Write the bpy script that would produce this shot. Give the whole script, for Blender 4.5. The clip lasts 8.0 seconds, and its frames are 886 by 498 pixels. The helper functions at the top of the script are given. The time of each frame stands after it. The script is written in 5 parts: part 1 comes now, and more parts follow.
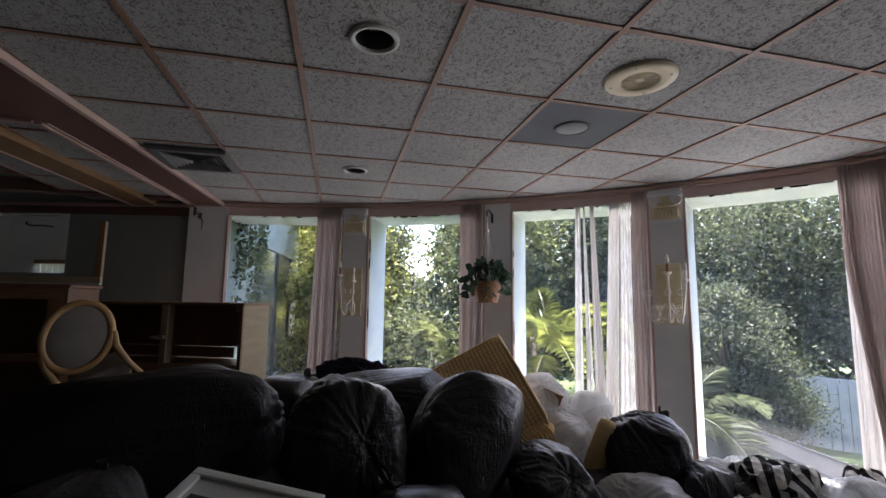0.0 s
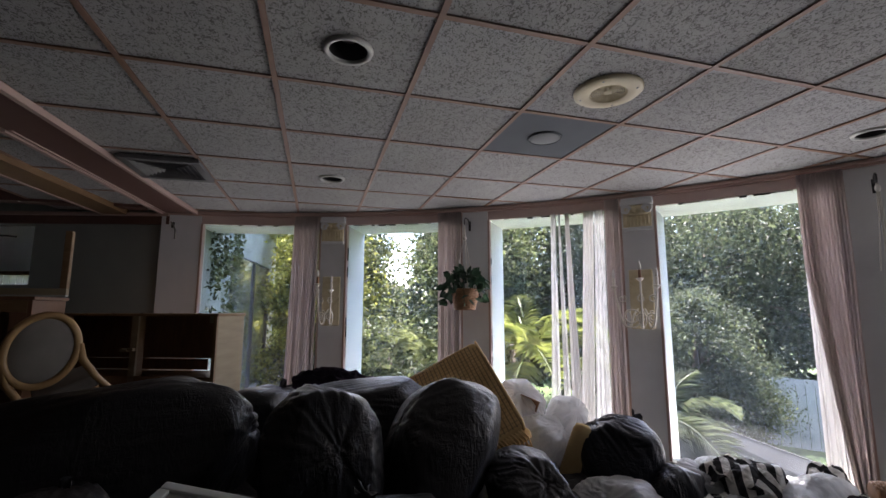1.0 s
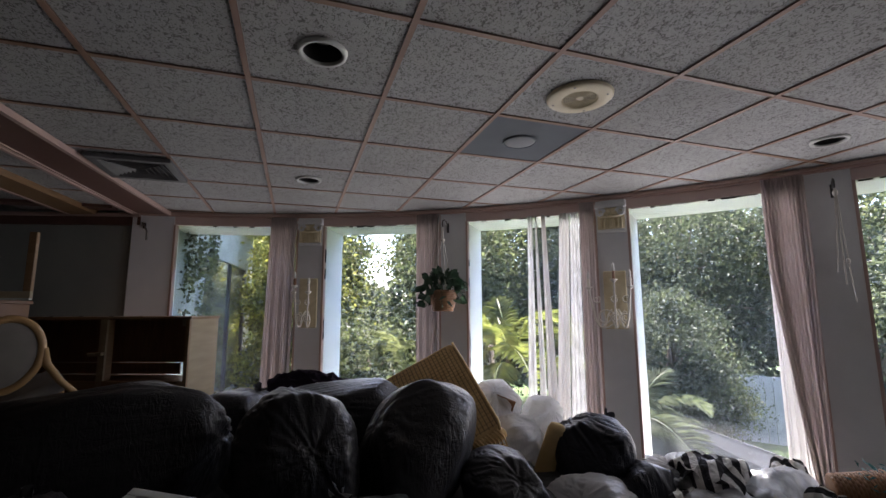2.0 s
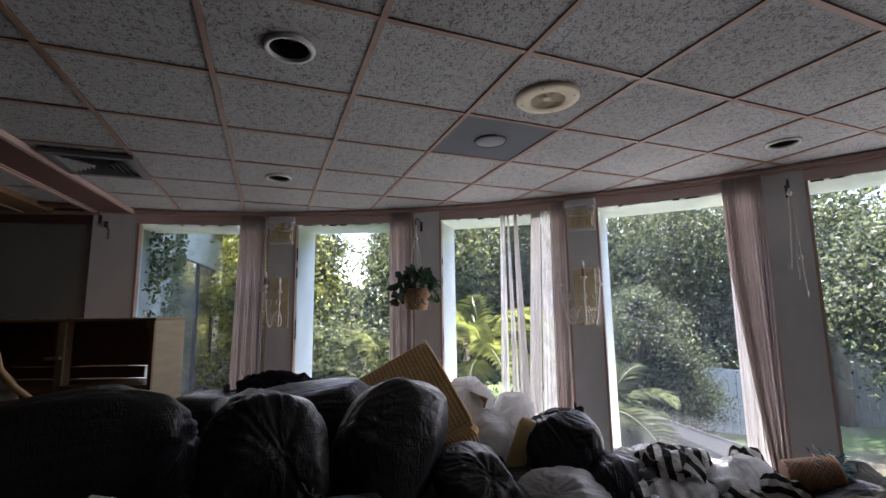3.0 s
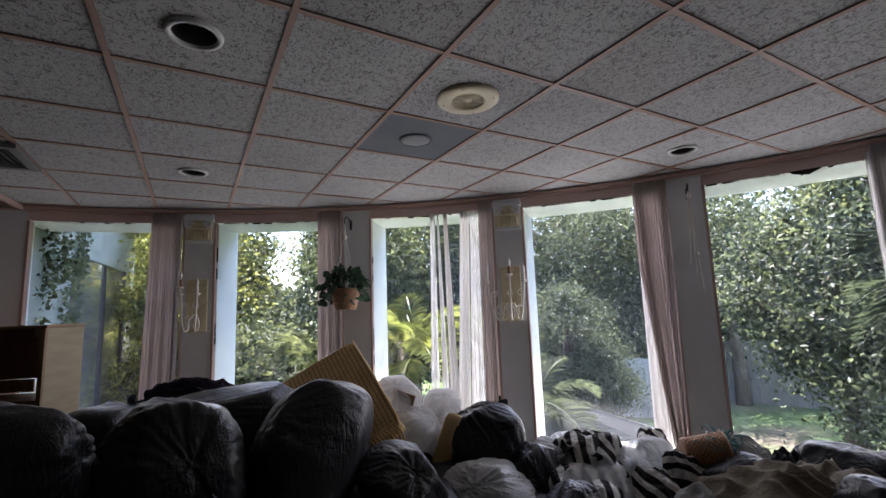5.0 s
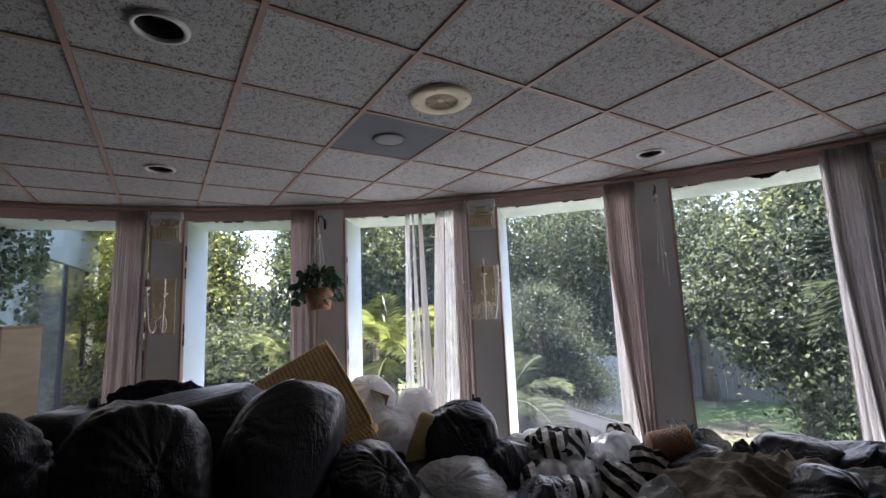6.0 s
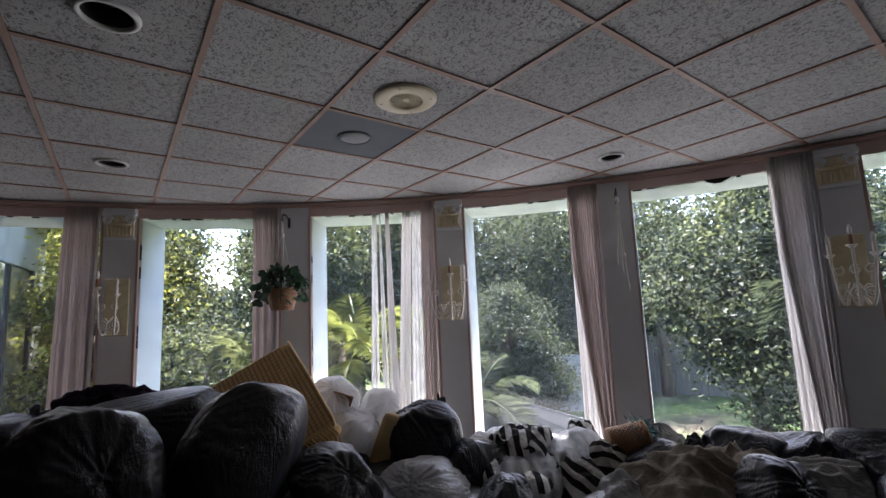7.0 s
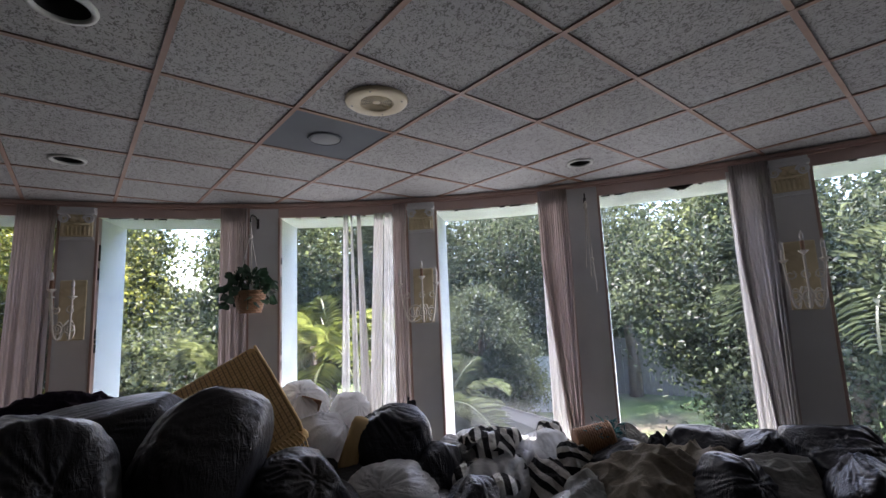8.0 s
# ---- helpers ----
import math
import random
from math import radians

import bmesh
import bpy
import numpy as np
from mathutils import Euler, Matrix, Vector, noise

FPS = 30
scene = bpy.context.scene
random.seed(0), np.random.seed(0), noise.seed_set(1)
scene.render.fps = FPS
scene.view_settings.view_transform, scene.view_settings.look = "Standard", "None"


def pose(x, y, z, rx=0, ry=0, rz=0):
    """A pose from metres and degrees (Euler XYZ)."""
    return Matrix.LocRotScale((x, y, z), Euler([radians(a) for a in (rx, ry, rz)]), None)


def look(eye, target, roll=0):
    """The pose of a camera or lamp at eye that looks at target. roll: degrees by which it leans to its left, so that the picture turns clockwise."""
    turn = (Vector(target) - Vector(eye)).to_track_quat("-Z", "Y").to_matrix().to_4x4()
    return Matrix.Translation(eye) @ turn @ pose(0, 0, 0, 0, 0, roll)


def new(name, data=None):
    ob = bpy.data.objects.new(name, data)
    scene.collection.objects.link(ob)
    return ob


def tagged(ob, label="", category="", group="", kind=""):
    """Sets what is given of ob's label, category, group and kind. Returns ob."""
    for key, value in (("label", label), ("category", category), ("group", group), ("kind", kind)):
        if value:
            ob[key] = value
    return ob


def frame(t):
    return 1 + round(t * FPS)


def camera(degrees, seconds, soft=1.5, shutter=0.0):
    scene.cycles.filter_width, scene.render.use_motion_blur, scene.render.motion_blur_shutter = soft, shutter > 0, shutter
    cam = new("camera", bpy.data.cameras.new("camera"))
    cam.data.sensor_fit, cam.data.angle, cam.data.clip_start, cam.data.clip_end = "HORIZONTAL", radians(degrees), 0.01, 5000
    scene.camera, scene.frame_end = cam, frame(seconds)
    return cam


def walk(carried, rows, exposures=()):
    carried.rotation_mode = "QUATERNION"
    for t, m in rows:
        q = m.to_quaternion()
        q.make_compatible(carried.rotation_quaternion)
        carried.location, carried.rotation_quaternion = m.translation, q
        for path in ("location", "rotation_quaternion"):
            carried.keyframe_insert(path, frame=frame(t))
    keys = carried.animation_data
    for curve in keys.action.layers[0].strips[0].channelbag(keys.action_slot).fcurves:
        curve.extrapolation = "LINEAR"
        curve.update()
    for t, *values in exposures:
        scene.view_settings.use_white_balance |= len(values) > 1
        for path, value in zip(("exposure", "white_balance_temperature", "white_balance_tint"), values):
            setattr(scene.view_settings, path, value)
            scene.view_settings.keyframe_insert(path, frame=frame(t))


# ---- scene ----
cam = camera(90.5, 8.0)
PATH = [
    (0, (-0.015, 0.073, 1.469), (0.45, 2.004, 1.705), 0.7),
    (0.5, (-0.007, 0.058, 1.468), (0.496, 1.977, 1.723), 0.3),
    (1, (0.006, 0.046, 1.468), (0.554, 1.95, 1.74), -0.0),
    (1.5, (0.019, 0.033, 1.468), (0.607, 1.924, 1.745), -0.1),
    (3, (0.051, 0.003, 1.465), (0.783, 1.844, 1.736), -0.9),
    (3.5, (0.073, -0.007, 1.46), (0.866, 1.809, 1.724), -1.2),
    (4, (0.091, -0.021, 1.459), (0.952, 1.765, 1.721), -1.7),
    (4.5, (0.108, -0.028, 1.457), (1.037, 1.724, 1.721), -2.0),
    (6, (0.135, -0.059, 1.447), (1.208, 1.609, 1.705), -2.4),
    (6.5, (0.145, -0.067, 1.447), (1.266, 1.569, 1.707), -2.5),
    (7, (0.159, -0.077, 1.445), (1.345, 1.514, 1.697), -2.6),
    (7.5, (0.164, -0.087, 1.446), (1.392, 1.473, 1.695), -2.6),
    (8, (0.177, -0.097, 1.446), (1.452, 1.422, 1.704), -2.6),
]
walk(cam, [(t, look(eye, target, roll)) for t, eye, target, roll in PATH], [(0.0, 3.06, 6600, 22), (8.0, 2.90, 6400, 22)])

# ---- light ----
world = bpy.data.worlds.new("sky")
scene.world = world
world.use_nodes = True
wn = world.node_tree
sky = wn.nodes.new("ShaderNodeTexSky")
sky.sky_type, sky.sun_disc = "NISHITA", False
SUN_EL, SUN_AZ = 71.0, 26.0          # degrees up, and clockwise from +y
sky.sun_elevation, sky.sun_rotation = radians(SUN_EL), radians(SUN_AZ)
wn.links.new(sky.outputs[0], wn.nodes["Background"].inputs[0])
wn.nodes["Background"].inputs[1].default_value = 0.15
sun_data = bpy.data.lights.new("sun", "SUN")
sun_data.energy, sun_data.angle, sun_data.color = 5.0, radians(0.6), (1.0, 0.96, 0.90)
sun = new("sun", sun_data)
sun_dir = Vector((math.sin(radians(SUN_AZ)) * math.cos(radians(SUN_EL)), math.cos(radians(SUN_AZ)) * math.cos(radians(SUN_EL)), math.sin(radians(SUN_EL))))
sun.matrix_world = look(sun_dir * 60, (0, 0, 0))


# ---- materials ----
def nodes_of(name):
    m = bpy.data.materials.new(name)
    m.use_nodes = True
    t = m.node_tree
    return m, t, t.nodes["Principled BSDF"]


def noise_node(t, scale, detail=4.0, stretch=(1, 1, 1), distortion=0.0, coords="Object"):
    c = t.nodes.new("ShaderNodeTexCoord")
    mp = t.nodes.new("ShaderNodeMapping")
    mp.inputs["Scale"].default_value = stretch
    n = t.nodes.new("ShaderNodeTexNoise")
    n.inputs["Scale"].default_value, n.inputs["Detail"].default_value, n.inputs["Distortion"].default_value = scale, detail, distortion
    t.links.new(c.outputs[coords], mp.inputs[0])
    t.links.new(mp.outputs[0], n.inputs["Vector"])
    return n


def ramp_node(t, source, stops):
    r = t.nodes.new("ShaderNodeValToRGB")
    e = r.color_ramp.elements
    while len(e) < len(stops):
        e.new(0.5)
    for k, (p, c) in enumerate(stops):
        e[k].position, e[k].color = p, (*c, 1) if len(c) == 3 else c
    t.links.new(source, r.inputs[0])
    return r


def mix_node(t, fac, a, b, mode="MIX"):
    m = t.nodes.new("ShaderNodeMix")
    m.data_type, m.blend_type = "RGBA", mode
    for sock, v in ((m.inputs[0], fac), (m.inputs[6], a), (m.inputs[7], b)):
        if hasattr(v, "is_linked"):
            t.links.new(v, sock)
        else:
            sock.default_value = v if isinstance(v, (int, float)) else (*v, 1)
    return m.outputs[2]


def math_node(t, op, a, c=None, d=None):
    n = t.nodes.new("ShaderNodeMath")
    n.operation = op
    for sock, v in zip(n.inputs, (a, c, d)):
        if v is None:
            continue
        if isinstance(v, (int, float)):
            sock.default_value = v
        else:
            t.links.new(v, sock)
    return n.outputs[0]


def bump_node(t, p, height, strength, distance=0.01):
    b = t.nodes.new("ShaderNodeBump")
    b.inputs["Strength"].default_value, b.inputs["Distance"].default_value = strength, distance
    t.links.new(height, b.inputs["Height"])
    t.links.new(b.outputs[0], p.inputs["Normal"])
    return b


def surface(name, dark, light, rough=0.7, scale=6.0, fine=80.0, bump=0.2, stretch=(1, 1, 1), metal=0.0, stain=None, stain_scale=1.3, spec=0.5):
    """A painted, wooden or mineral surface: two tones, stains and a fine relief."""
    m, t, p = nodes_of(name)
    a = noise_node(t, scale, 5, stretch)
    col = ramp_node(t, a.outputs[0], [(0.3, dark), (0.7, light)]).outputs[0]
    if stain:
        b = noise_node(t, stain_scale, 6, (1, 1, 1), 0.6)
        msk = ramp_node(t, b.outputs[0], [(0.52, (0, 0, 0)), (0.72, (1, 1, 1))])
        col = mix_node(t, msk.outputs[0], col, stain)
    t.links.new(col, p.inputs["Base Color"])
    f = noise_node(t, fine, 3, stretch)
    bump_node(t, p, f.outputs[0], bump, 0.004)
    rr = ramp_node(t, a.outputs[0], [(0.2, (rough - 0.08,) * 3), (0.8, (min(rough + 0.08, 1),) * 3)])
    t.links.new(rr.outputs[0], p.inputs["Roughness"])
    p.inputs["Metallic"].default_value = metal
    p.inputs["Specular IOR Level"].default_value = spec
    return m


def tile_material():
    """Fissured mineral-fibre ceiling tile."""
    m, t, p = nodes_of("mineral fibre tile")
    big = noise_node(t, 0.9, 4)
    base = ramp_node(t, big.outputs[0], [(0.3, (0.43, 0.427, 0.415)), (0.7, (0.495, 0.49, 0.478))]).outputs[0]
    geo = t.nodes.new("ShaderNodeNewGeometry")
    per = ramp_node(t, geo.outputs["Random Per Island"], [(0.0, (0.90, 0.90, 0.89)), (1.0, (1, 1, 1))])
    base = mix_node(t, 1.0, base, per.outputs[0], "MULTIPLY")
    pit = noise_node(t, 72, 3, (1, 0.7, 1), 1.6)
    hole = ramp_node(t, pit.outputs[0], [(0.40, (0.42, 0.42, 0.40)), (0.47, (1, 1, 1))])
    col = mix_node(t, 1.0, base, hole.outputs[0], "MULTIPLY")
    fine = noise_node(t, 240, 2)
    fr = ramp_node(t, fine.outputs[0], [(0.3, (0.82, 0.82, 0.82)), (0.6, (1, 1, 1))])
    col = mix_node(t, 1.0, col, fr.outputs[0], "MULTIPLY")
    t.links.new(col, p.inputs["Base Color"])
    bump_node(t, p, hole.outputs[0], 0.9, 0.004)
    p.inputs["Roughness"].default_value, p.inputs["Specular IOR Level"].default_value = 0.95, 0.15
    return m


def plastic_bag_material(name, col, rough, crinkle=1.0, through_light=0.0, coat=0.5):
    """Thin film pulled tight: smooth stretches, and zones of fine crisp wrinkles."""
    m, t, p = nodes_of(name)

    def ridge(scale, stretch, bend):
        n = noise_node(t, scale, 3, stretch, bend)
        k = math_node(t, "ABSOLUTE", math_node(t, "SUBTRACT", n.outputs[0], 0.5))
        return math_node(t, "SUBTRACT", 1.0, math_node(t, "MULTIPLY", k, 4.0))
    zone = ramp_node(t, noise_node(t, 4.0, 3, (1, 1, 0.7), 0.6).outputs[0], [(0.42, (0.12,) * 3), (0.62, (1, 1, 1))]).outputs[0]
    fine = math_node(t, "MULTIPLY", ridge(42, (1, 1, 0.16), 0.8), zone)
    mid = ridge(7, (1, 1, 0.4), 0.9)
    cross = math_node(t, "MULTIPLY", ridge(30, (0.3, 1, 0.8), 1.2), zone)
    h = math_node(t, "MULTIPLY_ADD", fine, 0.38, math_node(t, "MULTIPLY", mid, 0.35))
    h = math_node(t, "MULTIPLY_ADD", cross, 0.30, h)
    bump_node(t, p, h, 0.75 * crinkle, 0.012)
    dust = noise_node(t, 9, 5)
    tone = ramp_node(t, dust.outputs[0], [(0.35, col), (0.8, tuple(min(1, c * 1.15 + 0.003) for c in col))])
    t.links.new(tone.outputs[0], p.inputs["Base Color"])
    rr = ramp_node(t, dust.outputs[0], [(0.3, (rough,) * 3), (0.7, (rough + 0.1,) * 3)])
    t.links.new(rr.outputs[0], p.inputs["Roughness"])
    p.inputs["Specular IOR Level"].default_value = coat
    if through_light:
        tr = t.nodes.new("ShaderNodeBsdfTranslucent")
        t.links.new(tone.outputs[0], tr.inputs[0])
        ms = t.nodes.new("ShaderNodeMixShader")
        ms.inputs[0].default_value = through_light
        t.links.new(p.outputs[0], ms.inputs[1])
        t.links.new(tr.outputs[0], ms.inputs[2])
        t.links.new(ms.outputs[0], t.nodes["Material Output"].inputs[0])
    return m


def leaf_material(name, dark, light, glow):
    m, t, p = nodes_of(name)
    geo = t.nodes.new("ShaderNodeNewGeometry")
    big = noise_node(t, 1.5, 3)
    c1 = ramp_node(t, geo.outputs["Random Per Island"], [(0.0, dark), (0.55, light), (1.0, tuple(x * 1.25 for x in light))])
    # Patch noise puts shaded depths and sunlit clumps into the leaf colour.
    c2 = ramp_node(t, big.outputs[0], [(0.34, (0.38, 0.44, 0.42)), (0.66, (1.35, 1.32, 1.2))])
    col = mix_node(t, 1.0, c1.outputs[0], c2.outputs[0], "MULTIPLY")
    t.links.new(col, p.inputs["Base Color"])
    p.inputs["Roughness"].default_value, p.inputs["Specular IOR Level"].default_value = 0.5, 0.3
    tr = t.nodes.new("ShaderNodeBsdfTranslucent")
    warm = mix_node(t, 1.0, col, glow, "MULTIPLY")
    t.links.new(warm, tr.inputs[0])
    ms = t.nodes.new("ShaderNodeMixShader")
    ms.inputs[0].default_value = 0.5
    t.links.new(p.outputs[0], ms.inputs[1])
    t.links.new(tr.outputs[0], ms.inputs[2])
    t.links.new(ms.outputs[0], t.nodes["Material Output"].inputs[0])
    return m


def glass_material():
    """Dusty window glass: clear, a faint mirror, and a film of dirt in smears."""
    m, t, p = nodes_of("dusty window glass")
    clear = t.nodes.new("ShaderNodeBsdfTransparent")
    clear.inputs[0].default_value = (0.97, 0.98, 0.98, 1)
    gloss = t.nodes.new("ShaderNodeBsdfGlossy")
    gloss.inputs["Roughness"].default_value = 0.02
    fr = t.nodes.new("ShaderNodeFresnel")
    fr.inputs[0].default_value = 1.45
    m1 = t.nodes.new("ShaderNodeMixShader")
    t.links.new(fr.outputs[0], m1.inputs[0])
    t.links.new(clear.outputs[0], m1.inputs[1])
    t.links.new(gloss.outputs[0], m1.inputs[2])
    film = t.nodes.new("ShaderNodeBsdfTranslucent")
    film.inputs[0].default_value = (0.72, 0.78, 0.82, 1)
    smear = noise_node(t, 1.1, 4, (1, 1, 0.7), 0.9)
    spots = noise_node(t, 7.0, 3, (1, 1, 1), 0.4)
    a = ramp_node(t, smear.outputs[0], [(0.38, (0.010,) * 3), (0.75, (0.036,) * 3)])
    b = ramp_node(t, spots.outputs[0], [(0.58, (0, 0, 0)), (0.8, (0.03,) * 3)])
    fac = mix_node(t, 1.0, a.outputs[0], b.outputs[0], "ADD")
    m2 = t.nodes.new("ShaderNodeMixShader")
    t.links.new(fac, m2.inputs[0])
    t.links.new(m1.outputs[0], m2.inputs[1])
    t.links.new(film.outputs[0], m2.inputs[2])
    t.links.new(m2.outputs[0], t.nodes["Material Output"].inputs[0])
    return m


def cloth_material(name, a, b, weave=420.0, sheer=0.0, stripes=0.0, stripe_axis=(1, 0, 0), warp=0.12, stripe_b=(0.02, 0.02, 0.022), rough=0.9, crumple=0.0):
    m, t, p = nodes_of(name)
    big = noise_node(t, 3.5, 5, (1, 1, 1), 0.5)
    col = ramp_node(t, big.outputs[0], [(0.3, a), (0.7, b)]).outputs[0]
    if stripes:
        c = t.nodes.new("ShaderNodeTexCoord")
        nz = noise_node(t, 3.2, 2)
        add = t.nodes.new("ShaderNodeVectorMath")
        add.operation = "MULTIPLY_ADD"
        add.inputs[1].default_value = (warp, warp, warp)
        t.links.new(nz.outputs["Color"], add.inputs[0])
        t.links.new(c.outputs["Object"], add.inputs[2])
        dot = t.nodes.new("ShaderNodeVectorMath")
        dot.operation = "DOT_PRODUCT"
        dot.inputs[1].default_value = tuple(x * stripes for x in stripe_axis)
        t.links.new(add.outputs[0], dot.inputs[0])
        fr = t.nodes.new("ShaderNodeMath")
        fr.operation = "FRACT"
        t.links.new(dot.outputs["Value"], fr.inputs[0])
        gt = t.nodes.new("ShaderNodeMath")
        gt.operation = "GREATER_THAN"
        gt.inputs[1].default_value = 0.5
        t.links.new(fr.outputs[0], gt.inputs[0])
        col = mix_node(t, gt.outputs[0], col, stripe_b)
    t.links.new(col, p.inputs["Base Color"])
    f = noise_node(t, weave, 2)
    if crumple:
        n1 = noise_node(t, 6.5, 2, (1, 1, 0.6), 1.1)
        n2 = noise_node(t, 15, 2, (0.6, 1, 1), 1.0)
        k1 = math_node(t, "ABSOLUTE", math_node(t, "SUBTRACT", n1.outputs[0], 0.5))
        k2 = math_node(t, "ABSOLUTE", math_node(t, "SUBTRACT", n2.outputs[0], 0.5))
        h = math_node(t, "ADD", k1, math_node(t, "MULTIPLY", k2, 0.45))
        h = math_node(t, "MULTIPLY_ADD", f.outputs[0], 0.012, math_node(t, "MULTIPLY", h, -1.0))
        bump_node(t, p, h, crumple, 0.09)
    else:
        bump_node(t, p, f.outputs[0], 0.25, 0.002)
    p.inputs["Roughness"].default_value, p.inputs["Specular IOR Level"].default_value = rough, 0.2
    if sheer:
        tr = t.nodes.new("ShaderNodeBsdfTranslucent")
        t.links.new(col, tr.inputs[0])
        ms = t.nodes.new("ShaderNodeMixShader")
        ms.inputs[0].default_value = sheer
        t.links.new(p.outputs[0], ms.inputs[1])
        t.links.new(tr.outputs[0], ms.inputs[2])
        t.links.new(ms.outputs[0], t.nodes["Material Output"].inputs[0])
    return m


def veil_material(name, col, opacity):
    """Sheer stuff or clear film: partly open, with light let through."""
    m, t, p = nodes_of(name)
    tr = t.nodes.new("ShaderNodeBsdfTranslucent")
    tr.inputs[0].default_value = (*col, 1)
    di = t.nodes.new("ShaderNodeBsdfPrincipled")
    di.inputs["Base Color"].default_value, di.inputs["Roughness"].default_value = (*col, 1), 0.45
    half = t.nodes.new("ShaderNodeMixShader")
    half.inputs[0].default_value = 0.72
    t.links.new(di.outputs[0], half.inputs[1])
    t.links.new(tr.outputs[0], half.inputs[2])
    clear = t.nodes.new("ShaderNodeBsdfTransparent")
    n = noise_node(t, 9, 4, (1, 1, 0.5), 1.0)
    a = ramp_node(t, n.outputs[0], [(0.3, (opacity * 0.6,) * 3), (0.7, (min(1, opacity * 1.4),) * 3)])
    out = t.nodes.new("ShaderNodeMixShader")
    t.links.new(a.outputs[0], out.inputs[0])
    t.links.new(clear.outputs[0], out.inputs[1])
    t.links.new(half.outputs[0], out.inputs[2])
    t.links.new(out.outputs[0], t.nodes["Material Output"].inputs[0])
    return m


M_TILE = tile_material()
M_GRID = surface("rusty pink grid paint", (0.25, 0.15, 0.105), (0.34, 0.21, 0.155), 0.6, 9, 90, 0.1, stain=(0.22, 0.11, 0.05), stain_scale=1.1)
M_WALL = surface("greyish white wall paint", (0.74, 0.755, 0.765), (0.81, 0.825, 0.835), 0.75, 2.2, 120, 0.25, stain=(0.68, 0.69, 0.70))
M_PINK = surface("dusky pink trim paint", (0.44, 0.31, 0.265), (0.54, 0.39, 0.335), 0.5, 3, 60, 0.15)
M_FASCIA = surface("dusty pink fascia paint", (0.60, 0.46, 0.42), (0.68, 0.54, 0.495), 0.55, 3, 60, 0.15)
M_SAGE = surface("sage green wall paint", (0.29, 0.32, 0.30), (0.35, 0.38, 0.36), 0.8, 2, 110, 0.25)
M_STUCCO = surface("white outside stucco", (0.70, 0.73, 0.70), (0.80, 0.83, 0.80), 0.85, 3, 70, 0.6, stain=(0.52, 0.56, 0.52))
# Greyer, greener stucco: the shade on the wing is put into its colour.
M_SHADESTUCCO = surface("shade-toned weathered stucco", (0.30, 0.34, 0.305), (0.40, 0.44, 0.40), 0.9, 3, 70, 0.6, stain=(0.22, 0.27, 0.21))
M_SOFFIT = surface("reddish brown soffit board", (0.12, 0.06, 0.045), (0.165, 0.085, 0.066), 0.5, 4, 60, 0.15, (1, 0.15, 1))
M_FLOOR = surface("worn brown carpet", (0.13, 0.11, 0.095), (0.19, 0.165, 0.145), 0.95, 5, 300, 0.6)
# Walls out of view; this tone is set by how much light they bounce.
M_DARKWALL = surface("cream wall toned for bounced light", (0.42, 0.41, 0.39), (0.50, 0.49, 0.47), 0.85, 2, 100, 0.2)
M_WOOD = surface("honey oak veneer", (0.20, 0.115, 0.05), (0.29, 0.175, 0.085), 0.5, 5, 60, 0.2, (1, 1, 9))
M_WOODDARK = surface("dark walnut board", (0.18, 0.088, 0.045), (0.27, 0.135, 0.070), 0.45, 5, 60, 0.2, (8, 1, 1))
M_WOODPALE = surface("pale raw wood", (0.30, 0.24, 0.15), (0.38, 0.31, 0.20), 0.6, 4, 70, 0.2, (1, 1, 7))
M_CHAIRWOOD = surface("varnished beech", (0.40, 0.24, 0.10), (0.52, 0.33, 0.15), 0.38, 6, 60, 0.1, (1, 6, 1))
M_CREAM = surface("cream plaster", (0.64, 0.55, 0.35), (0.76, 0.68, 0.48), 0.7, 9, 70, 0.4, stain=(0.42, 0.33, 0.14), stain_scale=5)
M_YELLOWED = surface("yellowed plastic", (0.55, 0.47, 0.30), (0.64, 0.56, 0.37), 0.5, 5, 60, 0.1)
M_BLACK = surface("black metal", (0.015, 0.015, 0.016), (0.03, 0.03, 0.03), 0.5, 8, 60, 0.1)
M_GUNK = surface("rotten black sealant", (0.008, 0.008, 0.008), (0.03, 0.025, 0.02), 0.9, 20, 90, 0.8)
M_CAN = surface("aluminium reflector", (0.18, 0.18, 0.17), (0.25, 0.25, 0.24), 0.35, 8, 60, 0.05, metal=0.8)
M_PANEL = surface("grey light panel", (0.125, 0.138, 0.150), (0.150, 0.163, 0.175), 0.88, 4, 80, 0.1, spec=0.15)
M_OPAL = surface("opal plastic disc", (0.21, 0.222, 0.226), (0.245, 0.257, 0.26), 0.7, 4, 80, 0.05, spec=0.2)
M_VENT = surface("dusty grey vent metal", (0.09, 0.09, 0.09), (0.16, 0.16, 0.155), 0.6, 8, 80, 0.2)
M_WHITEPLASTIC = surface("off-white plastic", (0.48, 0.49, 0.46), (0.56, 0.57, 0.53), 0.45, 4, 80, 0.1)
M_IVORY = surface("ivory painted wrought iron", (0.74, 0.71, 0.63), (0.82, 0.79, 0.72), 0.5, 20, 90, 0.2)
M_BULB = surface("clear candle bulb", (0.75, 0.75, 0.72), (0.82, 0.82, 0.8), 0.1, 4, 40, 0.0)
M_ROPE = surface("white cotton cord", (0.62, 0.60, 0.55), (0.74, 0.72, 0.66), 0.9, 40, 200, 0.3)
M_WICKER = surface("brown wicker", (0.23, 0.11, 0.05), (0.38, 0.20, 0.10), 0.55, 14, 90, 0.3)
M_POT = surface("orange brown woven basket", (0.28, 0.145, 0.07), (0.41, 0.23, 0.125), 0.6, 14, 90, 0.3)
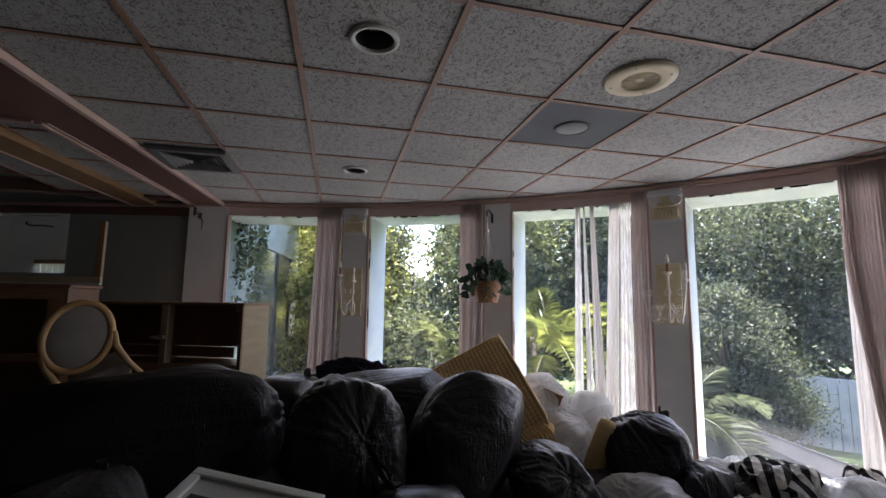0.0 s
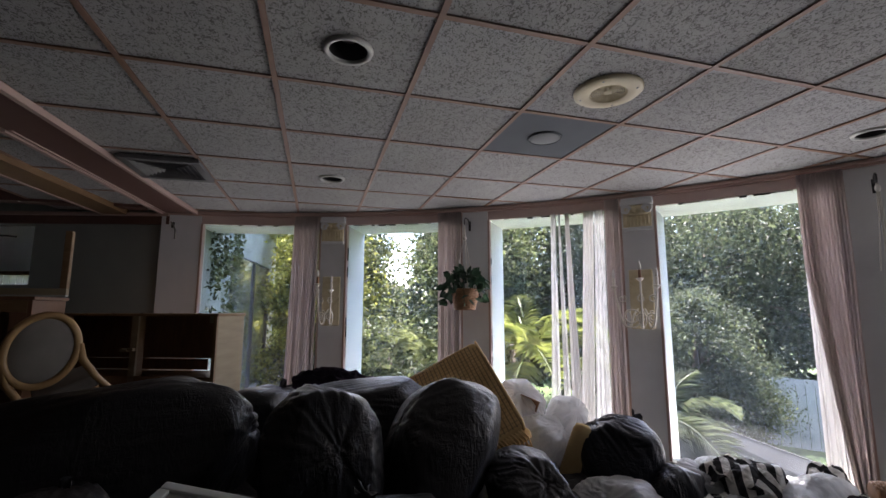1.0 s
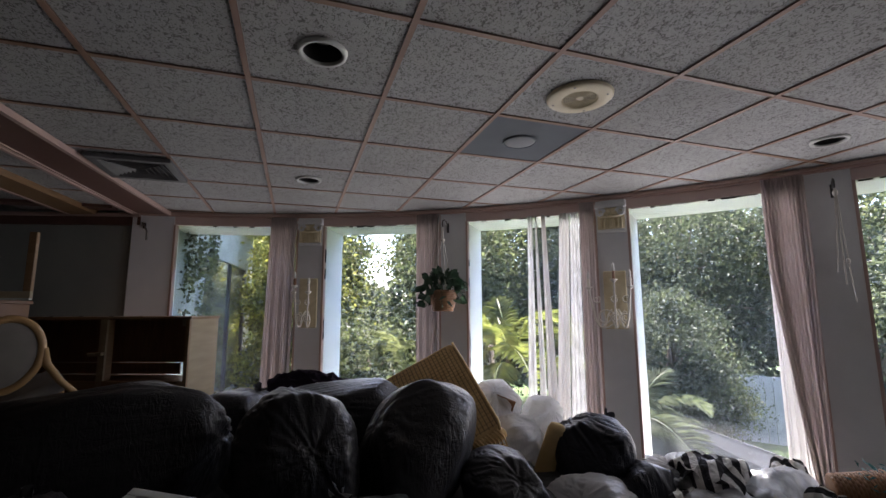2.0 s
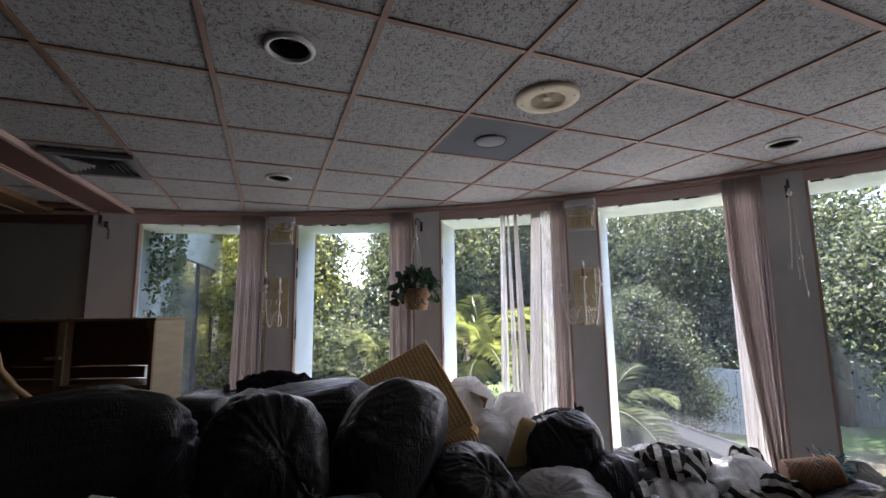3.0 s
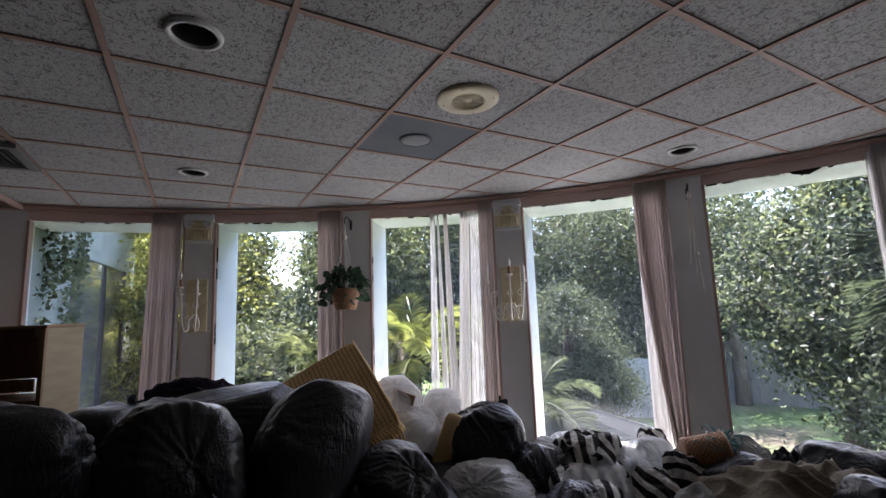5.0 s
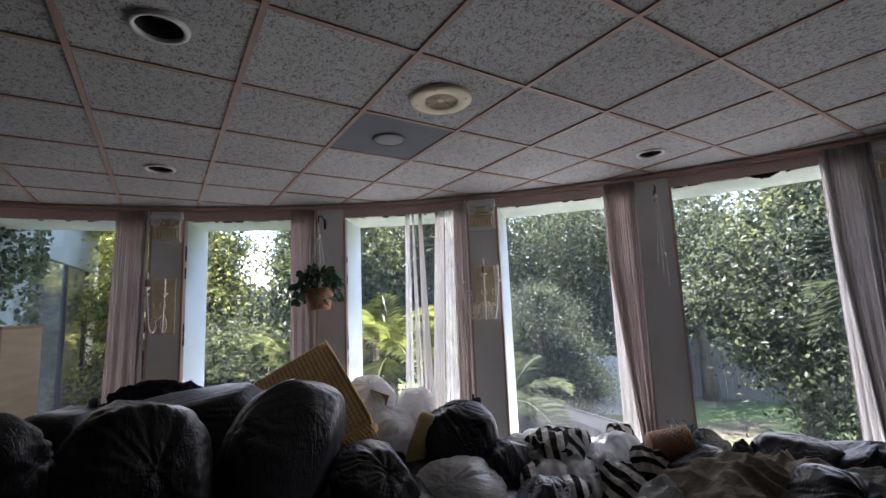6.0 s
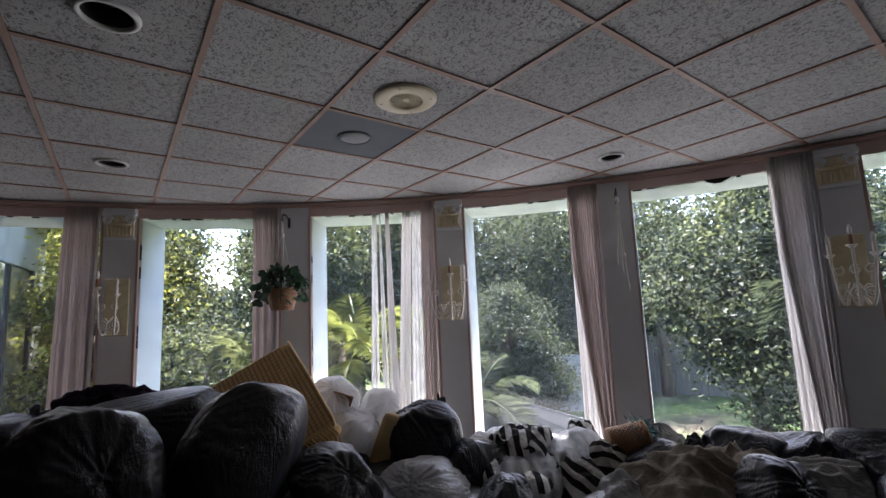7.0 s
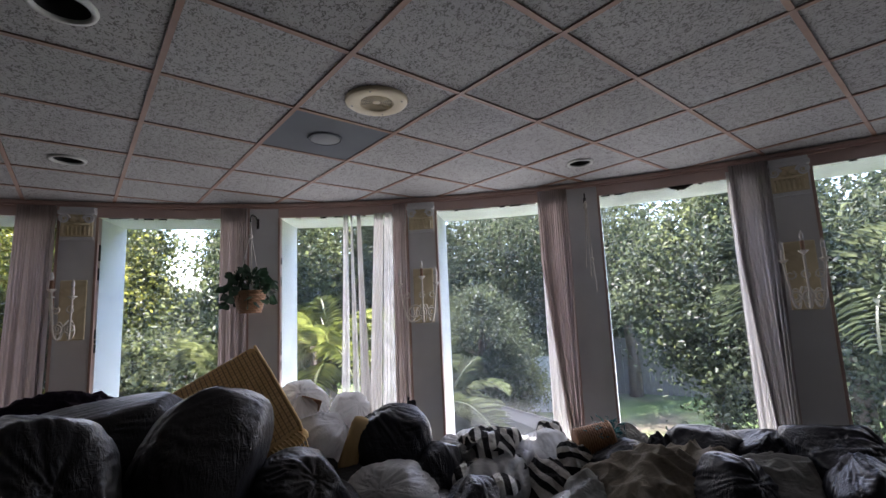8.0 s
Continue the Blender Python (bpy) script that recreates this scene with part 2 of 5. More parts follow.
M_RATTAN = surface("yellow straw weave", (0.66, 0.42, 0.16), (0.82, 0.57, 0.26), 0.6, 10, 90, 0.3)
M_RATTANDARK = surface("brown straw band", (0.20, 0.10, 0.035), (0.30, 0.16, 0.06), 0.6, 10, 90, 0.3)
M_FOAM = surface("tan upholstery", (0.42, 0.30, 0.14), (0.52, 0.39, 0.20), 0.9, 6, 150, 0.4)
M_SEAT = surface("grey beige chair cloth", (0.20, 0.18, 0.16), (0.27, 0.25, 0.22), 0.9, 6, 260, 0.5)
M_TEAL = surface("teal tinsel", (0.06, 0.25, 0.27), (0.15, 0.42, 0.44), 0.5, 20, 60, 0.1)
M_BAG = plastic_bag_material("black bin bag film", (0.017, 0.017, 0.019), 0.36, 0.8, coat=0.6)
M_BAGBLUE = plastic_bag_material("blue black bin bag film", (0.012, 0.014, 0.020), 0.30, 1.0, coat=0.30)
M_BAGWHITE = plastic_bag_material("white bag film", (0.82, 0.82, 0.82), 0.34, 1.1, through_light=0.52)
M_CLEAR = veil_material("clear plastic film", (0.86, 0.88, 0.90), 0.58)
M_SHEER = veil_material("sheer white curtain", (0.80, 0.79, 0.775), 0.82)
M_CURTAIN = cloth_material("dusty mauve curtain cloth", (0.58, 0.51, 0.485), (0.68, 0.61, 0.585), 300, 0.05)
M_CURTAINLINING = cloth_material("grey curtain lining", (0.72, 0.70, 0.675), (0.80, 0.78, 0.755), 300, 0.46)
M_CURTAINGREY = cloth_material("faded grey curtain cloth", (0.50, 0.475, 0.465), (0.60, 0.575, 0.565), 300, 0.12)
M_BLIND = cloth_material("dull white blind cloth", (0.55, 0.54, 0.52), (0.62, 0.61, 0.59), 300, 0.55)
M_PURPLE = cloth_material("dark purple cloth", (0.03, 0.022, 0.038), (0.055, 0.042, 0.064), crumple=0.3)
M_CANVAS = cloth_material("beige canvas", (0.27, 0.24, 0.19), (0.38, 0.34, 0.28), 260, crumple=0.35)
M_SHEET = cloth_material("grey white sheet", (0.40, 0.40, 0.38), (0.53, 0.53, 0.51), 300, crumple=0.35)
M_STRIPE = cloth_material("black and white striped cotton", (0.62, 0.61, 0.58), (0.72, 0.71, 0.68), 300, stripes=11.5, stripe_axis=(0.75, -0.64, 0.12), warp=0.05, crumple=0.6)
M_ZEBRA = cloth_material("zebra striped cotton", (0.60, 0.58, 0.54), (0.70, 0.68, 0.64), 300, stripes=12, stripe_axis=(0.45, -0.45, 0.77), warp=0.16, crumple=0.6)
M_NAVY = cloth_material("dark navy cloth", (0.02, 0.022, 0.03), (0.05, 0.052, 0.065), 300, rough=0.6, crumple=0.7)
M_GLASS = glass_material()
M_REFLECT = surface("dark reflecting window glass", (0.34, 0.38, 0.37), (0.44, 0.48, 0.47), 0.09, 2, 3, 0.02, metal=0.7, spec=1.0)
M_BARK = surface("grey brown bark", (0.09, 0.07, 0.055), (0.17, 0.14, 0.11), 0.9, 6, 40, 0.9, (1, 1, 0.3))
M_GRASS = surface("patchy lawn and dirt", (0.04, 0.075, 0.02), (0.085, 0.14, 0.04), 0.95, 3.0, 50, 0.9, stain=(0.13, 0.105, 0.08), stain_scale=0.35)
# Concrete kept dark and bluish: the garden wall's shade is put into this colour.
M_CONCRETE = surface("weathered concrete", (0.045, 0.047, 0.052), (0.07, 0.072, 0.08), 0.95, 2.5, 40, 0.6, stain=(0.075, 0.08, 0.075))
M_FENCE = surface("grey weathered boards", (0.15, 0.145, 0.14), (0.24, 0.235, 0.225), 0.9, 5, 50, 0.5, (6, 6, 1))
M_PALEBOARD = surface("pale blue painted boards", (0.42, 0.45, 0.50), (0.52, 0.55, 0.60), 0.8, 4, 50, 0.3, stain=(0.3, 0.33, 0.36))
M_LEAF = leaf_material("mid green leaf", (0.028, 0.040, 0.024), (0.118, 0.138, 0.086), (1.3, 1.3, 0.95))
# Sunlight on the leaves is put into this brighter copy of the leaf colour.
M_LEAFSUNLIT = leaf_material("sunlit yellow green leaf", (0.060, 0.076, 0.028), (0.27, 0.29, 0.11), (1.4, 1.3, 0.75))
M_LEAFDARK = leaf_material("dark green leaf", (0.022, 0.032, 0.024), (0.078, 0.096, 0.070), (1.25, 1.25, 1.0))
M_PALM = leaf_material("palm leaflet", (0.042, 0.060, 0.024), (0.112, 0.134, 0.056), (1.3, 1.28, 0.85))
M_HOUSEPLANT = leaf_material("pothos leaf", (0.016, 0.034, 0.024), (0.040, 0.066, 0.050), (1.1, 1.2, 1.0))


# ---- building helpers ----
def mesh_of(name, bm, material, smooth=False):
    me = bpy.data.meshes.new(name)
    bm.normal_update()
    bm.to_mesh(me)
    bm.free()
    me.materials.append(material)
    if smooth:
        me.polygons.foreach_set("use_smooth", [True] * len(me.polygons))
    return me


def part(name, bm, material, parent, label="", smooth=False, at=None):
    ob = new(name, mesh_of(name, bm, material, smooth))
    ob.parent = parent
    if at is not None:
        ob.matrix_basis = at
    return tagged(ob, label) if label else ob


def thing(name, label, category, m=None, group="", kind=""):
    ob = new(name)
    ob.empty_display_size = 0.1
    if m is not None:
        ob.matrix_basis = m
    return tagged(ob, label, category, group, kind)


def solid(name, bm, material, label, category, m=None, group="", kind="", smooth=False):
    ob = new(name, mesh_of(name, bm, material, smooth))
    if m is not None:
        ob.matrix_basis = m
    return tagged(ob, label, category, group, kind)


def add_box(bm, x0, x1, y0, y1, z0, z1, bevel=0.0, m=None):
    r = bmesh.ops.create_cube(bm, size=1.0)
    vs = r["verts"]
    for v in vs:
        v.co = Vector(((x0 + x1) / 2 + v.co.x * (x1 - x0), (y0 + y1) / 2 + v.co.y * (y1 - y0), (z0 + z1) / 2 + v.co.z * (z1 - z0)))
    if bevel:
        es = list({e for v in vs for e in v.link_edges})
        b = bmesh.ops.bevel(bm, geom=es, offset=bevel, segments=2, affect="EDGES", profile=0.6)
        vs = list({v for f in b["faces"] for v in f.verts} | {v for v in vs if v.is_valid})
    if m is not None:
        for v in vs:
            v.co = m @ v.co
    return vs


def box(x0, x1, y0, y1, z0, z1, bevel=0.0, m=None):
    bm = bmesh.new()
    add_box(bm, x0, x1, y0, y1, z0, z1, bevel, m)
    return bm


def add_tube(bm, pts, radii, seg=8, closed=False):
    """A tube along points, with a radius for each (or one for all)."""
    pts = [Vector(p) for p in pts]
    if not isinstance(radii, (list, tuple)):
        radii = [radii] * len(pts)
    rings = []
    up = None
    n = len(pts)
    for k, p in enumerate(pts):
        d = (pts[(k + 1) % n] - pts[k - 1]) if closed else (pts[min(k + 1, n - 1)] - pts[max(k - 1, 0)])
        d.normalize()
        if up is None:
            up = d.orthogonal().normalized()
        up = (up - d * up.dot(d))
        up = up.normalized() if up.length > 1e-6 else d.orthogonal().normalized()
        side = d.cross(up)
        rings.append([bm.verts.new(p + (up * math.cos(a) + side * math.sin(a)) * radii[k]) for a in (2 * math.pi * i / seg for i in range(seg))])
    for k in range(n if closed else n - 1):
        a, b = rings[k], rings[(k + 1) % n]
        for i in range(seg):
            bm.faces.new((a[i], a[(i + 1) % seg], b[(i + 1) % seg], b[i]))
    if not closed:
        bm.faces.new(list(reversed(rings[0])))
        bm.faces.new(rings[-1])


def tube(pts, radii, seg=8, closed=False):
    bm = bmesh.new()
    add_tube(bm, pts, radii, seg, closed)
    return bm


def lathe(profile, seg=32, m=None):
    """A turned body from (radius, z) pairs; it is closed where the radius is 0."""
    bm = bmesh.new()
    rings = []
    for r, z in profile:
        if r < 1e-6:
            rings.append([bm.verts.new((0, 0, z))])
        else:
            rings.append([bm.verts.new((r * math.cos(2 * math.pi * i / seg), r * math.sin(2 * math.pi * i / seg), z)) for i in range(seg)])
    for a, b in zip(rings, rings[1:]):
        for i in range(seg):
            j = (i + 1) % seg
            q = [a[i % len(a)], a[j % len(a)], b[j % len(b)], b[i % len(b)]]
            q = [v for k, v in enumerate(q) if v not in q[:k]]
            if len(q) > 2:
                bm.faces.new(q)
    if m is not None:
        bm.transform(m)
    return bm


# ---- the round window wall: one arc about a centre ----
CX, CY, R = -2.095, -1.587, 6.80
HEAD, SILL, CEIL, DEPTH = 2.375, 0.235, 2.5, 0.66
PITCH = 12.73
PIER = [70.70, 57.85, 45.10, 32.42, 19.6, 6.9]      # middles of the piers, degrees
HALF = 1.10                                         # half a pier, degrees


def arc(a, r, z=0.0):
    return Vector((CX + r * math.cos(radians(a)), CY + r * math.sin(radians(a)), z))


def arc_frame(a, r, z=0.0):
    """A pose on the arc: local y points outwards, x to the right as seen from inside."""
    return pose(*arc(a, r, z), 0, 0, a - 90)


def add_arc_block(bm, a0, a1, r0, r1, z0, z1, b0=None, b1=None, step=1.5):
    """A block between two angles and two radii; b0, b1: other angles on the outer side."""
    n = max(1, int(abs(a1 - a0) / step))
    b0, b1 = a0 if b0 is None else b0, a1 if b1 is None else b1
    cols = []
    for i in range(n + 1):
        k = i / n
        ai, bi = a0 + (a1 - a0) * k, b0 + (b1 - b0) * k
        cols.append([bm.verts.new(p) for p in (arc(ai, r0, z0), arc(bi, r1, z0), arc(bi, r1, z1), arc(ai, r0, z1))])
    for c, d in zip(cols, cols[1:]):
        for i in range(4):
            j = (i + 1) % 4
            bm.faces.new((c[i], d[i], d[j], c[j]))
    bm.faces.new(cols[0])
    bm.faces.new(list(reversed(cols[-1])))
    bmesh.ops.recalc_face_normals(bm, faces=bm.faces)


def arc_block(*args, **kw):
    bm = bmesh.new()
    add_arc_block(bm, *args, **kw)
    return bm


A_START, A_END = 82.45, -50.0
gaps = [(A_START, PIER[0] + HALF)] + [(a - HALF, b + HALF) for a, b in zip(PIER, PIER[1:])]

# the sky's light, an area lamp in each window's opening
for (a0, a1), power in zip(gaps, (0.75, 1.15, 2.0, 2.5, 1.9, 0.9)):
    mid = (a0 + a1) / 2
    d = bpy.data.lights.new("window_light", "AREA")
    d.shape, d.size, d.size_y, d.energy, d.color = "RECTANGLE", 1.1, 2.06, power, (0.95, 0.98, 1.0)
    new("window_light", d).matrix_world = look(arc(mid, R + 0.05, SILL + 1.05), arc(mid, R - 0.95, SILL + 1.03))

# ---- structure ----
FACE = R + 0.03
wc_ = thing("wall_curved", "curved greyish white wall of narrow piers between tall windows", "wall", kind="structure")
for a0, a1 in [(85.7, A_START)] + [(a + HALF, a - HALF) for a in PIER] + [(gaps[-1][1] - 2 * HALF, A_END)]:
    part("pier", arc_block(a0, a1, FACE, R + 0.10, SILL, 2.46), M_WALL, wc_)
part("apron", arc_block(85.7, A_END, FACE + 0.004, R + 0.1, 0.0, SILL - 0.001), M_WALL, wc_)
part("header", arc_block(85.7, A_END, FACE + 0.02, R + 0.10, 2.461, 2.9), M_WALL, wc_)

wo_ = thing("wall_outer", "white stucco outer wall with deep window reveals", "wall", kind="structure")
for a in PIER:
    part("reveal_pier", arc_block(a + HALF, a - HALF, R + 0.103, R + DEPTH, 0.024, HEAD, a + HALF + 0.35, a - HALF - 0.35), M_STUCCO, wo_)
part("reveal_pier", arc_block(86.5, A_START, R + 0.103, R + DEPTH, 0.024, HEAD, 86.5, A_START + 1.2), M_STUCCO, wo_)
part("outer_wall", arc_block(gaps[-1][1] - 2 * HALF - 0.2, A_END, R + 0.103, R + DEPTH, 0.024, HEAD), M_STUCCO, wo_)
part("plinth", arc_block(86.5, A_END, R + 0.103, R + DEPTH, -1.7, 0.02), M_STUCCO, wo_)
part("lintel", arc_block(86.5, A_END, R + 0.103, R + DEPTH, HEAD + 0.003, 3.1), M_STUCCO, wo_)

trim = thing("trim_cornice", "dusky pink cornice and fascia along the curved wall", "trim", kind="structure")
part("moulding", arc_block(86.2, A_END, R - 0.012, R + 0.06, 2.478, 2.4985), M_PINK, trim)
part("moulding", arc_block(86.2, A_END, R + 0.006, R + 0.06, 2.457, 2.476), M_PINK, trim)
for a0, a1 in gaps:
    part("fascia_board", arc_block(a0 - 0.02, a1 + 0.02, R + 0.036, R + 0.058, HEAD - 0.004, 2.456), M_FASCIA, trim)

# the windows, each with its pane, jamb strips, sill and rotten sealant
rng = random.Random(5)
for k, (a0, a1) in enumerate(gaps, 1):
    w = thing("window_%d" % k, "tall fixed window with dusty glass and pink jamb strips", "window", kind="structure")
    pane = part("pane", arc_block(a0 - 0.16, a1 + 0.16, R + 0.085, R + 0.091, SILL + 0.01, HEAD - 0.01), M_GLASS, w, "dusty clear glass")
    pane.visible_shadow = False
    for s, e in ((a0, a0 - 0.17), (a1 + 0.17, a1)):
        part("jamb_strip", arc_block(s - 0.004, e + 0.004, R + 0.024, R + 0.10, SILL + 0.004, HEAD - 0.006), M_PINK, w)
    part("window_sill", arc_block(a0 - 0.01, a1 + 0.01, R + 0.010, R + 0.14, SILL - 0.001, SILL + 0.012), M_WHITEPLASTIC, w)
    bm = bmesh.new()
    a = a0 - 0.3
    while a > a1 + 0.4:
        d = rng.uniform(0.2, 0.7)
        h = rng.choice((0.003, 0.004, 0.006, 0.012)) * rng.uniform(0.7, 1.3)
        if rng.random() < (0.75 if k in (2, 4, 5) else 0.4):
            add_arc_block(bm, a, a - d, R + 0.062, R + 0.080, HEAD - h, HEAD + 0.004)
        a -= d
    if k == 5:
        for i in range(14):
            c = 24.9 + i * 0.11
            add_arc_block(bm, c + 0.12, c, R + 0.045, R + 0.075, HEAD - 0.035 * math.sin((i + 1) / 15 * math.pi) - rng.uniform(0, 0.012), HEAD + 0.01)
    part("head_sealant", bm, M_GUNK, w, "black rotten sealant along the head")
    if k in (2, 3):
        bm = bmesh.new()
        z = 2.3
        while z > 0.9:
            h = rng.uniform(0.02, 0.16)
            if rng.random() < 0.4:
                c = a0 - 0.17
                add_arc_block(bm, c, c - rng.uniform(0.015, 0.06), R + 0.06, R + 0.083, z - h, z)
            z -= h + 0.01
        part("side_sealant", bm, M_GUNK, w, "flaking black sealant along the jamb")

# floor, ceiling and the plain rest of the room
def plan_outline(r):
    pts = [tuple(arc(A_END + (86.0 - A_END) * i / 60, r).xy) for i in range(61)]
    return pts + [(-1.7, 5.3), (-7.0, 6.57), (-7.0, -6.9), (tuple(arc(A_END, r).xy)[0], -6.9)]


def slab(pts, z0, z1):
    bm = bmesh.new()
    lo = [bm.verts.new((x, y, z0)) for x, y in pts]
    hi = [bm.verts.new((x, y, z1)) for x, y in pts]
    bm.faces.new(lo)
    bm.faces.new(hi)
    for i in range(len(pts)):
        j = (i + 1) % len(pts)
        bm.faces.new((lo[i], lo[j], hi[j], hi[i]))
    bmesh.ops.recalc_face_normals(bm, faces=bm.faces)
    return bm


solid("floor", slab(plan_outline(R + 0.028), -0.2, 0.0), M_FLOOR, "worn brown carpet under the heaps", "floor", kind="structure")
# Slab out of view, added to keep sky light out of the ceiling void.
solid("roof_slab", slab(plan_outline(R + 0.6), 3.11, 3.3), M_STUCCO, "unseen flat slab that blocks the sky above the ceiling", "roof", kind="structure")


def wall_between(name, x0, y0, x1, y1, z0, z1, thick, mat, label):
    d = Vector((x1 - x0, y1 - y0, 0))
    m = Matrix.Translation((x0, y0, 0)) @ pose(0, 0, 0, 0, 0, math.degrees(math.atan2(d.y, d.x)))
    return solid(name, box(0, d.length, 0, thick, z0, z1), mat, label, "wall", m, kind="structure")


wall_between("wall_south", -7.0, -6.85, 2.6, -6.85, 0, 3.1, -0.15, M_DARKWALL, "unseen cream back wall closing the room")
wall_between("wall_west", -7.0, -6.85, -7.0, 6.6, 0, 3.1, 0.15, M_DARKWALL, "unseen cream far side wall closing the room")

# sage wall with a serving hatch into the next room
d_sage = Vector((-7.0 + 1.60, 6.57 - 5.27, 0))
m_sage = Matrix.Translation((-1.60, 5.27, 0)) @ pose(0, 0, 0, 0, 0, math.degrees(math.atan2(d_sage.y, d_sage.x)))
L_SAGE = d_sage.length
bm = bmesh.new()
H0, H1, HZ0, HZ1 = 1.28, 2.3, 1.72, 2.352
add_box(bm, 0, H0, -0.14, 0, 0, 2.95)
add_box(bm, H0, H1, -0.14, 0, 0, HZ0)
add_box(bm, H0, H1, -0.14, 0, HZ1, 2.95)
add_box(bm, H1, L_SAGE, -0.14, 0, 0, 2.95)
solid("wall_sage", bm, M_SAGE, "sage green inner wall with an open serving hatch", "wall", m_sage, kind="structure")
trim2 = thing("trim_crown_sage", "dark red brown crown board on the sage wall", "trim", m_sage, kind="structure")
part("crown_board", box(-0.1, L_SAGE, 0.002, 0.035, 2.355, 2.47), M_SOFFIT, trim2)
part("crown_lip", box(-0.1, L_SAGE, 0.036, 0.06, 2.44, 2.475), M_PINK, trim2)
# the room beyond the hatch, with a blind before its window
bm = bmesh.new()
add_box(bm, 0.8, 1.0, -2.6, -2.5, 0, 3.0)
add_box(bm, 3.9, 5.0, -2.6, -2.5, 0, 3.0)
add_box(bm, 1.0, 3.9, -2.6, -2.5, 0, 1.25)
add_box(bm, 1.0, 3.9, -2.6, -2.5, 2.02, 3.0)
solid("wall_pantry", bm, M_WALL, "white wall of the room beyond the hatch", "wall", m_sage, kind="structure")
solid("wall_pantry_side", box(0.8, 0.85, -2.5, -0.141, 0, 3.0), M_WALL, "white side wall of the room beyond the hatch", "wall", m_sage, kind="structure")
# End wall out of view, added to stop open sky brightening the hatch.
solid("wall_pantry_end", box(5.0, 5.05, -2.5, -0.141, 0, 3.0), M_WALL, "unseen white end wall closing the room beyond the hatch", "wall", m_sage, kind="structure")
solid("floor_pantry", box(0.8, 5.0, -2.5, -0.14, -0.2, -0.002), M_FLOOR, "brown floor of the room beyond the hatch", "floor", m_sage, kind="structure")
solid("ceiling_pantry", box(0.8, 5.0, -2.6, -0.14, 3.0, 3.05), M_STUCCO, "white ceiling of the room beyond the hatch", "ceiling", m_sage, kind="structure")
blind = thing("vertical_blind", "white vertical blind before a bright window", "blind", m_sage)
part("head_rail", box(1.0, 3.9, -2.49, -2.45, 2.0, 2.06), M_WOODDARK, blind)
for i in range(29):
    part("blind_slat", box(1.0 + i * 0.1, 1.0 + i * 0.1 + 0.094, -2.474, -2.470, 1.26, 1.998), M_BLIND, blind)

# the brown soffit board and the coffer beside it
def strip(y0, y1, xr, xl, z0, z1):
    """A board whose long edges follow x = x0 + 0.066 y."""
    pts = [(xr + 0.066 * y0, y0), (xr + 0.066 * y1, y1), (xl + 0.066 * y1, y1), (xl + 0.066 * y0, y0)]
    return slab(pts, z0, z1)


XR, XL = -1.580, -1.930
sof = thing("trim_soffit", "reddish brown soffit board with pink edge mouldings", "soffit", kind="structure")
part("board", strip(-6.85, 5.27, XR - 0.02, XL + 0.02, 2.472, 2.4985), M_SOFFIT, sof)
part("edge_moulding", strip(-6.85, 5.27, XR + 0.012, XR - 0.018, 2.462, 2.4985), M_PINK, sof)
part("edge_moulding", strip(3.0, 5.27, XL + 0.018, XL - 0.012, 2.458, 2.51), M_PINK, sof)
part("edge_moulding", strip(3.0, 5.27, XL + 0.05, XL + 0.03, 2.465, 2.4715), M_PINK, sof)
part("coffer_side", strip(3.0, 5.27, XL - 0.014, XL - 0.034, 2.51, 2.9), M_SOFFIT, sof)
part("cross_board", box(-7, -1.74, -6.85, 2.98, 2.474, 2.496), M_SOFFIT, sof)
part("cross_moulding", box(-7, -1.755, 2.983, 3.02, 2.46, 2.52), M_PINK, sof)
part("coffer_beam", strip(3.03, 5.4, -2.28, -2.52, 2.455, 2.60), M_WOOD, sof)
part("coffer_lip", strip(3.03, 5.4, -2.522, -2.55, 2.45, 2.50), M_PINK, sof)
part("coffer_beam", box(-4.5, -1.70, 5.02, 5.16, 2.48, 2.60), M_SOFFIT, sof)
# Coffer ceiling takes the sage wall's tone, darker than the tiles.
solid("ceiling_coffer", box(-7.0, -1.6, 2.9, 6.6, 2.90, 2.95), M_SAGE, "recessed ceiling of the coffer in sage green", "ceiling", kind="structure")

# suspended ceiling: tiles in one mesh, the grid of bars beside it
TX, TY, T = 0.40, 1.43, 0.61
bm = bmesh.new()
LIGHTS = [(-1, 0), (-1, 3), (4, 0)]
rim = random.Random(3)
for i in range(-5, 8):
    for j in range(-14, 7):
        x0, y0 = TX + i * T, TY + j * T
        far = min((Vector((x - CX, y - CY)).length for x in (x0, x0 + T) for y in (y0, y0 + T)))
        if far > R + 0.02 or (i, j) in ((1, 1),) + tuple(LIGHTS):
            continue
        g, lip = 0.013, rim.uniform(0.001, 0.004)
        a = [bm.verts.new((x, y, CEIL + 0.006 + rim.uniform(0, 0.003))) for x, y in ((x0 + g, y0 + g), (x0 + T - g, y0 + g), (x0 + T - g, y0 + T - g), (x0 + g, y0 + T - g))]
        b = [bm.verts.new((x, y, CEIL + 0.022)) for x, y in ((x0 + 0.004, y0 + 0.004), (x0 + T - 0.004, y0 + 0.004), (x0 + T - 0.004, y0 + T - 0.004), (x0 + 0.004, y0 + T - 0.004))]
        bm.faces.new(list(reversed(a)))
        for k in range(4):
            bm.faces.new((a[k], a[(k + 1) % 4], b[(k + 1) % 4], b[k]))
        bm.faces.new(b)
